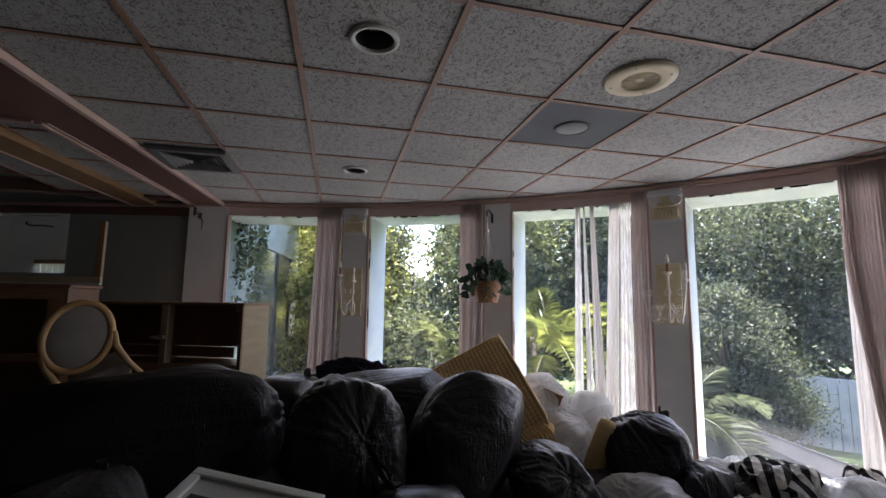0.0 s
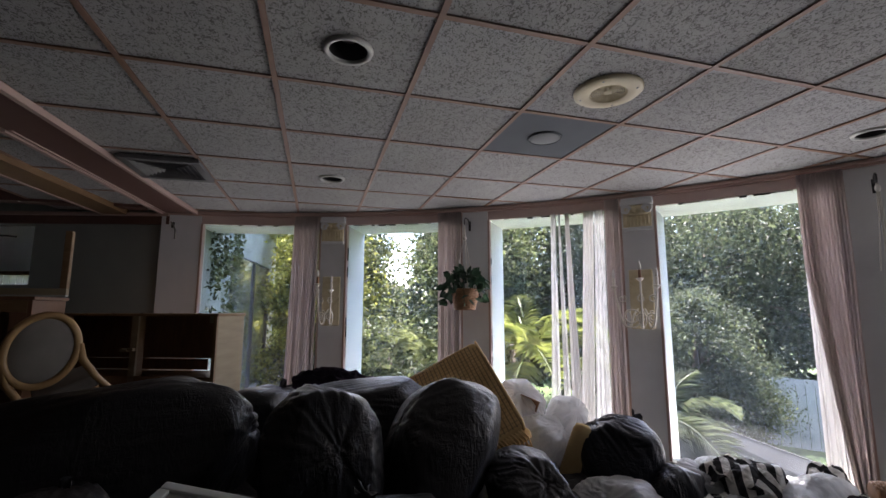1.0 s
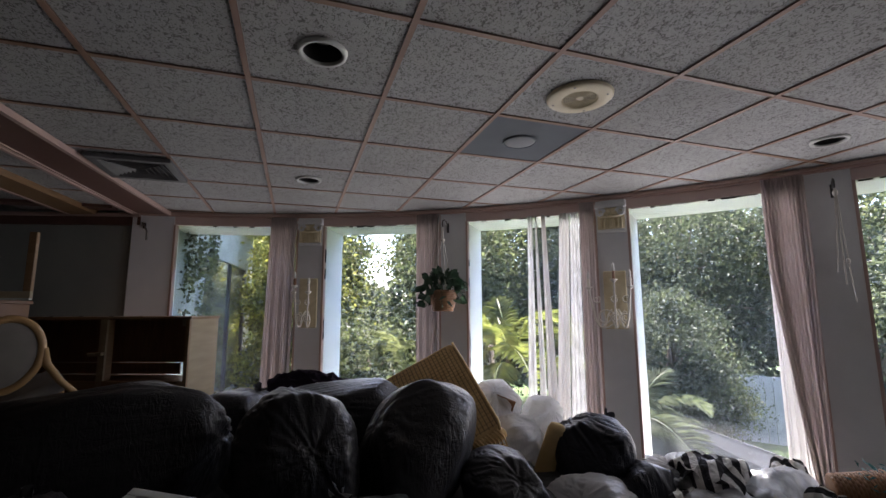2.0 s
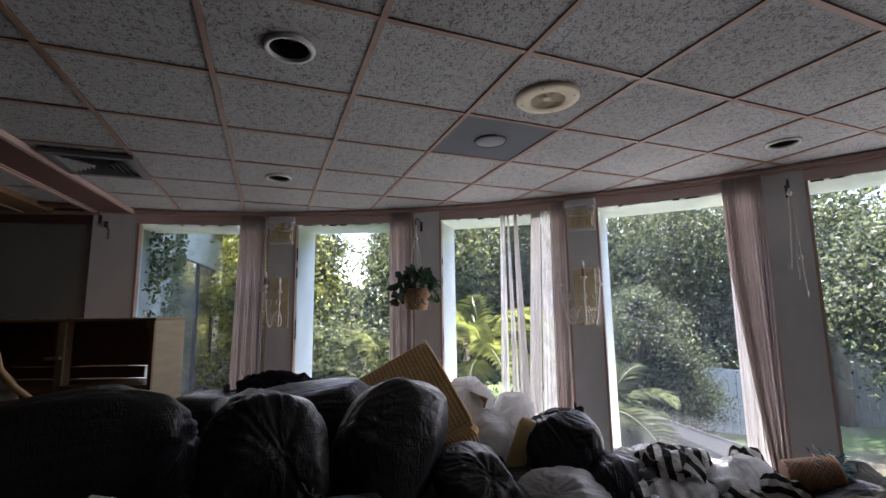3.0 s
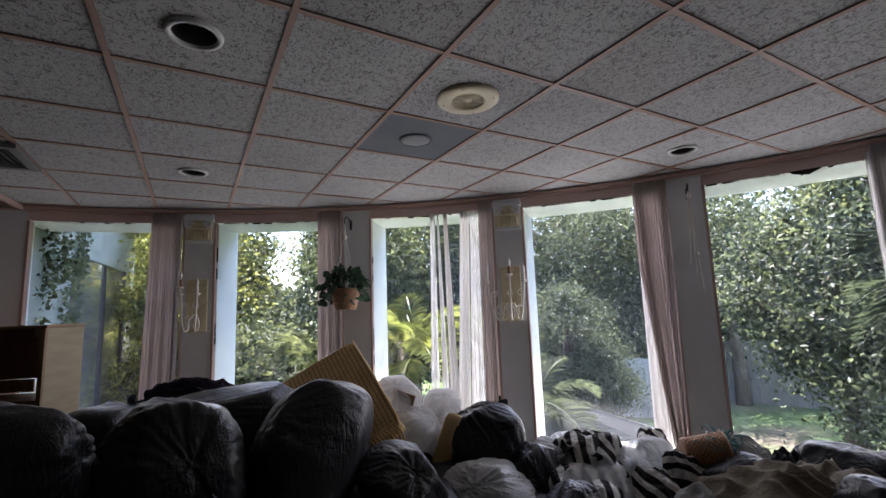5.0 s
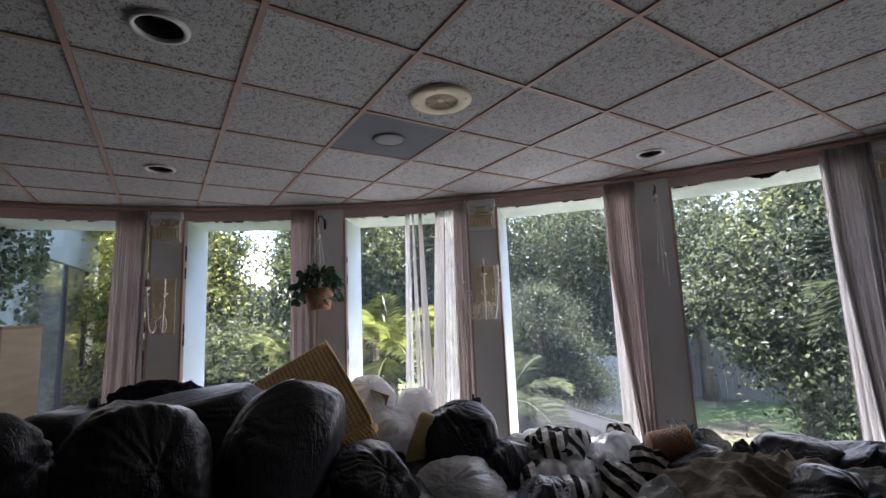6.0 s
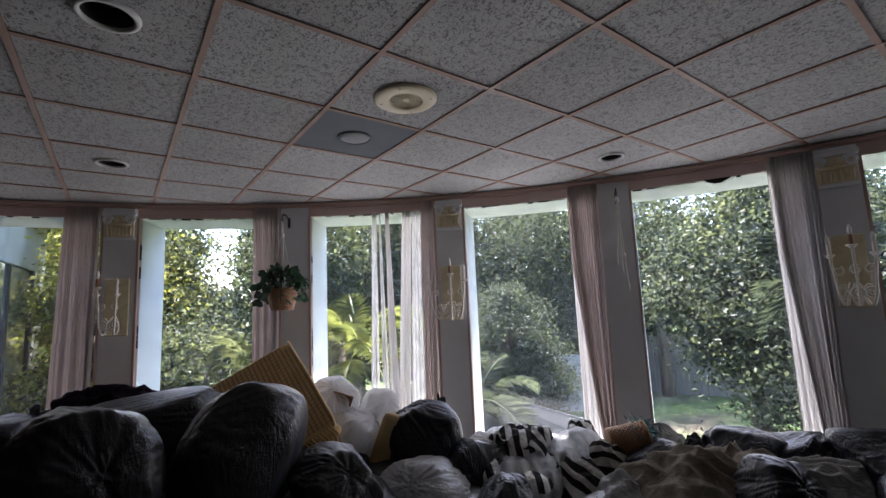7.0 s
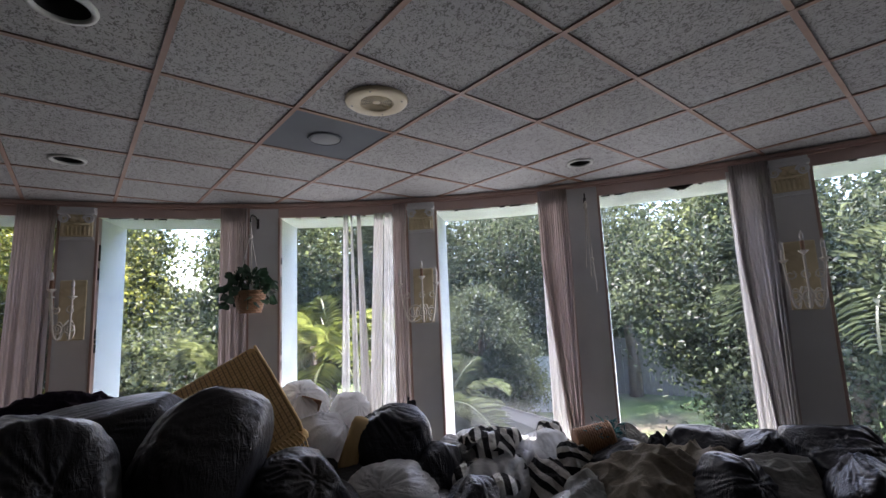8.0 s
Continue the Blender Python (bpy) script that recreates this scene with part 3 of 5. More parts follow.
for i, j in LIGHTS:           # tiles with a round hole
    x0, y0 = TX + i * T, TY + j * T
    n, rad = 48, 0.088
    ring = [bm.verts.new((x0 + T / 2 + rad * math.cos(2 * math.pi * k / n), y0 + T / 2 + rad * math.sin(2 * math.pi * k / n), CEIL + 0.007)) for k in range(n)]
    out = []
    for k in range(n):
        c, s = math.cos(2 * math.pi * k / n), math.sin(2 * math.pi * k / n)
        q = (T / 2 - 0.013) / max(abs(c), abs(s))
        out.append(bm.verts.new((x0 + T / 2 + q * c, y0 + T / 2 + q * s, CEIL + 0.007)))
    for k in range(n):
        bm.faces.new((ring[k], ring[(k + 1) % n], out[(k + 1) % n], out[k]))
ceiling = solid("ceiling", bm, M_TILE, "suspended ceiling of grey fissured fibre tiles", "ceiling", kind="structure")
bm = bmesh.new()
for i in range(-5, 9):
    x = TX + i * T
    q = (R + 0.03) ** 2 - (x - CX) ** 2
    if q > 0:
        add_box(bm, x - 0.012, x + 0.012, -6.85, CY + math.sqrt(q), CEIL, CEIL + 0.004)
        add_box(bm, x - 0.002, x + 0.002, -6.85, CY + math.sqrt(q), CEIL + 0.004, CEIL + 0.035)
for j in range(-13, 7):
    y = TY + j * T
    q = (R + 0.03) ** 2 - (y - CY) ** 2
    if q > 0:
        add_box(bm, -3.0, CX + math.sqrt(q), y - 0.012, y + 0.012, CEIL + 0.0015, CEIL + 0.005)
        add_box(bm, -3.0, CX + math.sqrt(q), y - 0.002, y + 0.002, CEIL + 0.005, CEIL + 0.035)
part("ceiling_grid", bm, M_GRID, ceiling, "rusty pink painted bars of the ceiling grid")


# ---- ceiling fittings ----
def downlight(x, y):
    d = thing("recessed_downlight", "round recessed downlight with a dark open can", "light", pose(x, y, CEIL), "recessed downlights")
    part("trim_ring", lathe([(0.078, 0.006), (0.078, -0.004), (0.086, -0.008), (0.096, -0.006), (0.1, 0.004), (0.1, 0.007)]), M_WHITEPLASTIC, d, smooth=True)
    part("can", lathe([(0.079, 0.0), (0.076, 0.10), (0.055, 0.15), (0.0, 0.152)]), M_BLACK, d, "dark can", smooth=True)
    part("bulb", lathe([(0.0, 0.045), (0.03, 0.05), (0.045, 0.07), (0.04, 0.10), (0.02, 0.13), (0.02, 0.151)]), M_CAN, d, smooth=True)
    return d


for i, j in LIGHTS:
    downlight(TX + (i + 0.5) * T, TY + (j + 0.5) * T)

sp = thing("ceiling_speaker", "round yellowed ceiling loudspeaker with a pale grille", "speaker", pose(TX + 1.5 * T, TY + 0.5 * T, CEIL))
part("rim", lathe([(0.085, 0.006), (0.085, -0.008), (0.09, -0.012), (0.15, -0.010), (0.158, -0.004), (0.16, 0.0055)], 48), M_YELLOWED, sp, smooth=True)
bm = lathe([(0.0, -0.0045), (0.02, -0.0045), (0.02, 0.004), (0.0, 0.0045)], 24)
for r in (0.03, 0.04, 0.05, 0.06, 0.07, 0.08):
    add_tube(bm, [(r * math.cos(a), r * math.sin(a), -0.003) for a in (2 * math.pi * k / 40 for k in range(40))], 0.0028, 6, True)
for k in range(12):
    a = 2 * math.pi * k / 12
    add_tube(bm, [(0.018 * math.cos(a), 0.018 * math.sin(a), -0.003), (0.085 * math.cos(a + 0.5), 0.085 * math.sin(a + 0.5), -0.003)], 0.002, 5)
part("grille", bm, M_YELLOWED, sp)
part("cone", lathe([(0.085, 0.005), (0.04, 0.0056), (0.0, 0.0057)], 32), M_VENT, sp)
for k in range(4):
    a = 2 * math.pi * (k + 0.5) / 4
    part("screw", lathe([(0.0, -0.0145), (0.005, -0.013), (0.005, -0.010)], 10), M_CAN, sp, at=pose(0.13 * math.cos(a), 0.13 * math.sin(a), 0))

lp = thing("light_panel", "flat grey square ceiling panel with a round opal disc", "light", pose(TX + 1.5 * T, TY + 1.5 * T, CEIL))
part("panel", box(-0.292, 0.292, -0.292, 0.292, 0.006, 0.02, 0.003), M_PANEL, lp)
part("disc", lathe([(0.0, -0.004), (0.08, -0.003), (0.092, 0.001), (0.092, 0.005)], 48), M_OPAL, lp, smooth=True)
part("disc_ring", lathe([(0.093, 0.0055), (0.093, -0.003), (0.102, -0.003), (0.104, 0.0055)], 48), M_PANEL, lp, smooth=True)

av = thing("air_vent", "square dusty grey louvred air vent in the ceiling", "vent", pose(-1.06, 3.585, CEIL))
for x0, x1, y0, y1 in ((-0.25, 0.25, -0.25, -0.20), (-0.25, 0.25, 0.20, 0.25), (-0.25, -0.20, -0.199, 0.199), (0.20, 0.25, -0.199, 0.199)):
    part("frame", box(x0, x1, y0, y1, -0.03, -0.001, 0.004), M_VENT, av)
part("backing", box(-0.2, 0.2, -0.2, 0.2, -0.004, 0.004), M_BLACK, av)
for q in range(4):
    for k in range(5):
        r = 0.19 - k * 0.036
        sl = box(-r, r, r - 0.02, r - 0.017, -0.03, -0.004)
        for v in sl.verts:
            if v.co.z < -0.02:
                v.co.y += 0.018
                v.co.x *= (r + 0.012) / r
        sl.transform(pose(0, 0, 0, 0, 0, 90 * q))
        part("louvre", sl, M_VENT, av)


# ---- pier ornaments ----
def capital(a):
    c = thing("pilaster_capital", "cream plaster column capital with scrolls and flutes", "ornament", arc_frame(a, FACE, 2.16), "plaster capitals")
    part("necking", box(-0.122, 0.122, -0.03, -0.001, 0.0, 0.03, 0.006), M_WALL, c)
    part("block", box(-0.114, 0.114, -0.035, -0.001, 0.0305, 0.225, 0.004), M_CREAM, c)
    for i in range(7):
        x = -0.09 + i * 0.03
        part("flute", tube([(x, -0.036, 0.04), (x, -0.04, 0.06), (x, -0.04, 0.10), (x, -0.036, 0.125)], [0.007, 0.009, 0.009, 0.006], 8), M_CREAM, c, smooth=True)
    part("echinus", tube([(-0.095, -0.037, 0.145), (0.0, -0.046, 0.138), (0.095, -0.037, 0.145)], [0.008, 0.011, 0.008], 10), M_CREAM, c, smooth=True)
    for sgn in (-1, 1):
        pts = []
        for k in range(40):
            th = k * 0.36
            r = 0.042 * (1 - k / 46)
            pts.append((sgn * (0.088 - r * math.cos(th)), -0.044, 0.185 + r * math.sin(th)))
        part("scroll", tube(pts, [0.010 * (1 - k / 60) for k in range(40)], 8), M_WALL, c, smooth=True)
        leaf = lathe([(0.0, 0.0), (0.02, 0.01), (0.028, 0.03), (0.018, 0.05), (0.0, 0.062)], 12, pose(sgn * 0.03, -0.036, 0.15) @ Matrix.Diagonal((1, 0.5, 1, 1)))
        part("acanthus", leaf, M_CREAM, c, smooth=True)
    part("abacus", box(-0.136, 0.136, -0.055, -0.001, 0.2255, 0.262, 0.008), M_WALL, c)
    part("abacus_top", box(-0.126, 0.126, -0.045, -0.001, 0.2625, 0.292, 0.006), M_WALL, c)
    return c


def curl(cx, cz, r0, turns, sgn, n=30, y=-0.1, start=-90):
    out = []
    for k in range(n):
        th = radians(start) + sgn * turns * 2 * math.pi * k / (n - 1)
        r = r0 * (1 - 0.62 * k / (n - 1))
        out.append((cx + r * math.cos(th), y, cz + r * math.sin(th)))
    return out


def sconce(a, label, style):
    s = thing("wall_sconce", label, "wall lamp", arc_frame(a, FACE, 1.30), "wall sconces")
    plate = part("backplate", box(-0.095, 0.095, -0.022, -0.001, 0.0, 0.51, 0.008), M_CREAM, s, "cream painted back plate")
    reach = {"straight": (-0.12, 0.0, 0.12), "swung": (-0.21, 0.005, 0.13), "bent": (-0.12, -0.10, 0.03)}[style]
    for k, x in enumerate(reach):
        y = -0.15 if k == 1 else -0.11
        top = 0.42 if k == 1 else 0.36
        big = style == "swung" and k == 0
        pts = [(x, y, top), (x * 0.97, y, top - 0.06), (x * 0.86, y, top - 0.18), (x * 0.80, y, 0.10), (x * 0.66, y * 0.95, 0.025), (x * 0.5, y * 0.85, 0.012), (x * 0.38, y * 0.7, 0.05), (x * 0.34, y * 0.55, 0.12), (x * 0.2, -0.03, 0.16), (x * 0.15, -0.022, 0.17)]
        sm = []
        for p, q in zip(pts, pts[1:]):
            for i in range(4):
                sm.append(Vector(p).lerp(Vector(q), i / 4))
        sm.append(Vector(pts[-1]))
        for _ in range(3):
            sm = [sm[0]] + [(sm[i - 1] + sm[i] * 2 + sm[i + 1]) / 4 for i in range(1, len(sm) - 1)] + [sm[-1]]
        arm = part("arm", tube(sm, 0.0085, 8), M_IVORY, s, smooth=True)
        side = 1 if x < 0 or (k == 1 and style == "bent") else -1
        part("scroll", tube(curl(x * 0.62 + (0.05 if big else 0.0), 0.10, 0.085 if big else 0.042, 1.4, side, 36, y * 0.9, -100), 0.0075, 7), M_IVORY, arm, smooth=True)
        part("scroll", tube(curl(x * 0.72, 0.255, 0.034, 1.1, -side, 26, y * 0.95, 60), 0.0062, 7), M_IVORY, arm, smooth=True)
        part("loop", tube([(x * 0.55 + 0.026 * math.cos(w), y * 0.62, 0.085 + 0.07 * math.sin(w)) for w in (2 * math.pi * i / 28 for i in range(28))], 0.006, 7, True), M_IVORY, arm, smooth=True)
        part("drip_cup", lathe([(0.008, -0.02), (0.022, -0.004), (0.034, 0.008), (0.032, 0.011), (0.015, 0.004), (0.0, 0.004)], 20), M_IVORY, arm, smooth=True, at=pose(x, y, top))
        part("candle_tube", lathe([(0.013, 0.004), (0.013, 0.075), (0.009, 0.082), (0.0, 0.082)], 14), M_IVORY if k != 1 else M_WOODDARK, arm, smooth=True, at=pose(x, y, top))
        part("bulb", lathe([(0.008, 0.082), (0.014, 0.10), (0.012, 0.125), (0.004, 0.15), (0.0, 0.155)], 14), M_BULB, arm, smooth=True, at=pose(x, y, top))
    return s


for a in (PIER[0], PIER[2], PIER[4]):
    capital(a)
sconce(PIER[0], "ivory wrought iron wall sconce with bent candle arms", "bent")
sconce(PIER[2], "ivory wrought iron wall sconce with one arm swung aside", "swung")
sconce(PIER[4], "ivory wrought iron wall sconce with three candle arms", "straight")


def wall_hook(a, z, label, cords):
    h = thing("wall_hook", label, "hook", arc_frame(a, FACE, z), "plant hooks")
    part("plate", box(-0.012, 0.012, -0.006, -0.0005, -0.07, 0.03, 0.003), M_BLACK, h)
    part("arm", tube([(0, -0.005, 0.0), (0, -0.08, 0.03), (0, -0.18, 0.03), (0, -0.24, 0.005), (0, -0.25, -0.03), (0, -0.235, -0.045)], 0.006, 8), M_BLACK, h, smooth=True)
    if cords:
        part("bead", lathe([(0, -0.03), (0.014, -0.018), (0.016, 0), (0.012, 0.014), (0, 0.02)], 14), M_ROPE, h, smooth=True, at=pose(0, -0.243, -0.08))
        for dx, ln in ((-0.012, 0.62), (0.012, 0.82), (0.0, 0.70)):
            part("cord", tube([(dx * 0.3, -0.243, -0.05), (dx, -0.243, -0.3), (dx * 2.2, -0.243, -ln * 0.8), (dx * 3, -0.24, -ln)], 0.004, 6), M_ROPE, h)
        part("knot", lathe([(0, -0.02), (0.012, -0.01), (0.012, 0.01), (0, 0.02)], 10), M_ROPE, h, at=pose(0.02, -0.243, -0.55))
    return h


wall_hook(PIER[1] + 0.45, 2.33, "black iron plant hook on the pier", False)
wall_hook(PIER[3] - 0.2, 2.33, "black iron plant hook with knotted white cords hanging", True)
ha = thing("coat_hook", "curved chrome hook on the end pier", "hook", arc_frame(84.75, FACE, 2.33))
part("plate", box(-0.015, 0.015, -0.008, -0.0005, -0.01, 0.05, 0.003), M_BLACK, ha)
part("arm", tube([(0, -0.008, 0.02), (0.02, -0.10, 0.03), (0.06, -0.14, -0.02), (0.08, -0.145, -0.06), (0.082, -0.145, -0.15)], 0.009, 8), M_CAN, ha, smooth=True)

# hanging plant
pl_at = arc(PIER[1] + 0.45, FACE - 0.243, 0)
hp = thing("hanging_plant", "green trailing plant in an orange brown hanging basket", "plant", pose(pl_at.x, pl_at.y, 1.47))
bk = bmesh.new()
for k in range(12):
    z = k * 0.0165
    r = 0.088 + 0.042 * (k / 11) ** 0.8
    add_tube(bk, [((r + 0.003 * math.sin(14 * th + k * math.pi)) * math.cos(th), (r + 0.003 * math.sin(14 * th + k * math.pi)) * math.sin(th), z) for th in (2 * math.pi * i / 56 for i in range(56))], 0.0095, 6, True)
basket = part("basket", bk, M_POT, hp, "orange brown woven basket", smooth=True)
part("basket_floor", lathe([(0, -0.004), (0.088, -0.004), (0.088, 0.004), (0, 0.004)], 24), M_POT, hp)
part("soil", lathe([(0, 0.17), (0.115, 0.168), (0.1, 0.15), (0, 0.15)], 24), M_BARK, hp)
for k in range(3):
    th = 2 * math.pi * k / 3 + 0.4
    part("cord", tube([(0.12 * math.cos(th), 0.12 * math.sin(th), 0.18), (0.012 * math.cos(th), 0.012 * math.sin(th), 0.66), (0, 0, 0.80)], 0.004, 6), M_ROPE, hp)
part("bead", lathe([(0, -0.025), (0.018, -0.012), (0.02, 0), (0.016, 0.014), (0, 0.022)], 14), M_ROPE, hp, smooth=True, at=pose(0, 0, 0.68))


def leaf_blades(pts, dirs, size, width=0.5, seed=1, cup=0.18, six=False):
    """Verts and faces of many small folded leaves: points (n, 3), directions (n, 3)."""
    rg = np.random.default_rng(seed)
    n = len(pts)
    d = dirs / np.maximum(np.linalg.norm(dirs, axis=1, keepdims=True), 1e-6)
    s = np.cross(d, rg.normal(size=(n, 3)))
    s /= np.maximum(np.linalg.norm(s, axis=1, keepdims=True), 1e-6)
    u = np.cross(s, d)
    ln = (size * rg.uniform(0.6, 1.3, n))[:, None]
    w = ln * width
    if six:
        v = np.stack([pts, pts + d * ln * 0.3 + s * w * 0.55 + u * ln * cup, pts + d * ln * 0.65 + s * w * 0.45 + u * ln * cup, pts + d * ln,
                      pts + d * ln * 0.65 - s * w * 0.45 + u * ln * cup, pts + d * ln * 0.3 - s * w * 0.55 + u * ln * cup], 1)
        f = np.array([[0, 1, 2, 3], [0, 3, 4, 5]])
    else:
        v = np.stack([pts, pts + d * ln * 0.45 + s * w * 0.5 + u * ln * cup, pts + d * ln, pts + d * ln * 0.45 - s * w * 0.5 + u * ln * cup], 1)
        f = np.array([[0, 1, 2], [0, 2, 3]])
    k = v.shape[1]
    faces = (np.arange(n)[:, None, None] * k + f[None]).reshape(-1, f.shape[1])
    return v.reshape(-1, 3), faces


def raw_mesh(name, verts, faces, material):
    me = bpy.data.meshes.new(name)
    nf, k = faces.shape
    me.vertices.add(len(verts))
    me.vertices.foreach_set("co", np.ascontiguousarray(verts, dtype=np.float32).ravel())
    me.loops.add(nf * k)
    me.loops.foreach_set("vertex_index", np.ascontiguousarray(faces, dtype=np.int32).ravel())
    me.polygons.add(nf)
    me.polygons.foreach_set("loop_start", np.arange(0, nf * k, k, dtype=np.int32))
    me.update(calc_edges=True)
    me.materials.append(material)
    return me


def raw_part(name, verts, faces, material, parent, label="", kind=""):
    ob = new(name, raw_mesh(name, verts, faces, material))
    ob.parent = parent
    return tagged(ob, label, kind=kind)


rg = np.random.default_rng(11)
n = 175
th = rg.uniform(0, 2 * np.pi, n)
rr = np.sqrt(rg.uniform(0.02, 1, n))
pts = np.stack([rr * 0.205 * np.cos(th), rr * 0.205 * np.sin(th), 0.225 + 0.11 * (1 - rr ** 2) + rg.normal(0, 0.025, n)], 1)
drop = rr > 0.72
pts[drop, 2] -= rg.uniform(0, 1, drop.sum()) ** 2.2 * 0.17
dirs = np.stack([np.cos(th) * rr, np.sin(th) * rr, 0.35 - 1.0 * rr ** 2 + rg.normal(0, 0.3, n)], 1)
v, f = leaf_blades(pts, dirs, 0.075, 0.75, 12, 0.10, True)
raw_part("foliage", v, f, M_HOUSEPLANT, hp, "dark green heart shaped leaves", "stuff")
bm = bmesh.new()
for k in range(26):
    t0 = rg.uniform(0, 2 * np.pi)
    r1 = rg.uniform(0.12, 0.2)
    zt = rg.uniform(0.02, 0.25)
    add_tube(bm, [(0.03 * math.cos(t0), 0.03 * math.sin(t0), 0.165), (r1 * 0.6 * math.cos(t0), r1 * 0.6 * math.sin(t0), 0.27), (r1 * math.cos(t0), r1 * math.sin(t0), zt)], 0.0025, 4)
part("stems", bm, M_HOUSEPLANT, hp)


# ---- curtains ----
def curtain(name, label, mat, spans, z0, z1, r, folds, depth, seed, parent=None, sway=0.0, hold=0.0):
    """A pleated hanging: spans (top left, top right, bottom left, bottom right) in degrees."""
    rg2 = random.Random(seed)
    tl, tr, bl, br = spans
    nx, nz = folds * 10, 14
    ph = [rg2.uniform(0.75, 1.3) for _ in range(folds + 2)]
    bm = bmesh.new()
    grid = []
    for j in range(nz + 1):
        kz = j / nz
        row = []
        for i in range(nx + 1):
            kx = i / nx
            top, bot = tl + (tr - tl) * kx, bl + (br - bl) * kx
            a = top + (bot - top) * max(0.0, (kz - hold) / (1 - hold))
            w = math.sin(kx * folds * 2 * math.pi) * ph[int(kx * folds)] + 0.35 * math.sin(kx * folds * 4.7 * math.pi + kz * 1.5 + seed)
            amp = depth * (0.75 + 0.45 * kz)
            off = 0.25 * noise.noise(Vector((kx * 6, kz * 1.5, seed)))
            row.append(bm.verts.new(arc(a + 0.12 * math.sin(kx * 21 + seed) * kz, r - amp * (w + off) - sway * kz * kz, z1 + (z0 - z1) * kz)))
        grid.append(row)
    for p, q in zip(grid, grid[1:]):
        for i in range(nx):
            bm.faces.new((p[i], p[i + 1], q[i + 1], q[i]))
    bmesh.ops.solidify(bm, geom=bm.faces[:], thickness=0.0022)
    if parent is None:
        return solid(name, bm, mat, label, "curtain", group="window curtains", smooth=True)
    return part(name, bm, mat, parent, label, smooth=True)


RC = R - 0.028
curtain("curtain", "dusty mauve pleated curtain drawn to the window's edge", M_CURTAIN, (74.1, 71.85, 74.5, 72.0), 0.05, 2.455, RC, 14, 0.012, 1)
curtain("curtain", "dusty mauve pleated curtain drawn beside the pier", M_CURTAIN, (61.0, 58.95, 60.9, 59.1), 0.05, 2.455, RC, 13, 0.012, 2)
curtain("curtain", "narrow dusty mauve curtain bunched against the pier", M_CURTAIN, (47.35, 46.3, 47.5, 46.4), 0.05, 2.45, RC - 0.01, 8, 0.010, 3)
sc = thing("sheer_curtain", "torn sheer white curtain hanging in strips", "curtain", group="window curtains")
for spans, mat, out, folds, seed in (((51.5, 51.1, 52.0, 51.25), M_SHEER, 0.03, 2, 4), ((50.92, 50.80, 50.9, 50.35), M_SHEER, 0.032, 2, 5), ((50.40, 50.10, 50.28, 49.35), M_CURTAINLINING, 0.028, 3, 6),
                                    ((48.95, 48.20, 49.75, 48.80), M_CURTAINLINING, 0.024, 3, 7), ((48.15, 47.45, 48.75, 47.5), M_SHEER, 0.018, 4, 12)):
    curtain("panel", "", mat, spans, 0.1, 2.38, R + out, folds, 0.010, seed, sc)
curtain("curtain", "dusty mauve curtain with a pale lining at its edge", M_CURTAIN, (35.7, 33.5, 34.3, 33.8), 0.05, 2.455, RC, 14, 0.014, 8, hold=0.28)
curtain("curtain_lining", "pale grey curtain lining hanging beside the glass", M_CURTAINLINING, (35.68, 34.9, 35.68, 34.5), 0.05, 2.42, R + 0.02, 4, 0.012, 9)
curtain("curtain", "faded grey mauve pleated curtain drawn against the pier", M_CURTAINGREY, (22.8, 20.6, 21.9, 20.95), 0.05, 2.455, RC, 14, 0.014, 10, hold=0.3)
curtain("curtain_lining", "pale grey curtain lining hanging beside the glass", M_CURTAINLINING, (22.95, 22.3, 23.0, 21.7), 0.05, 2.42, R + 0.018, 4, 0.012, 11)


# ---- the heaps: bags, cloth and clutter ----
def lump(radii, seed, sub=6, boxy=2.5, low=0.16, fold=0.020, crease=0.006, flat=-0.72, neck=0.0, freq=1.0, pleats=2.4):
    """A soft full body: a rounded box with lumps, folds that run to the top, and creases."""
    bm = bmesh.new()
    bmesh.ops.create_icosphere(bm, subdivisions=sub, radius=1.0)
    o = Vector((seed * 3.71, seed * 1.37, seed * 2.23))
    rx, ry, rz = radii
    for v in bm.verts:
        n = v.co.normalized()
        k = (abs(n.x) ** boxy + abs(n.y) ** boxy + abs(n.z) ** boxy) ** (-1 / boxy)
        d = k * (1 + low * noise.noise(n * 1.4 + o) + low * 0.22 * noise.noise(n * 3.1 + o))
        ring = Vector((n.x * pleats, n.y * pleats, n.z * 0.6)) * freq
        warp = 0.5 * noise.noise(n * 2.0 + o)
        d += fold * (1 - abs(noise.noise(ring * 1.5 + o + Vector((warp, warp, 0)))) * 3.2) * (0.35 + 0.65 * abs(n.z))
        d += crease * (1 - abs(noise.noise((n * 4.2 + Vector((warp, -warp, warp)) * 1.5) * freq + o)) * 4.0)
        d += crease * 0.5 * (1 - abs(noise.noise(n * 9.5 * freq + o)) * 4.0)
        if neck and n.z > 0.75:
            q = (n.z - 0.75) / 0.25
            d += neck * q ** 3
            p = Vector((n.x * (1 - 0.75 * q ** 0.7), n.y * (1 - 0.75 * q ** 0.7), n.z)) * d
        else:
            p = n * d
        if p.z < flat:
            p.z = flat + (p.z - flat) * 0.15
        v.co = Vector((p.x * rx, p.y * ry, p.z * rz))
    return bm


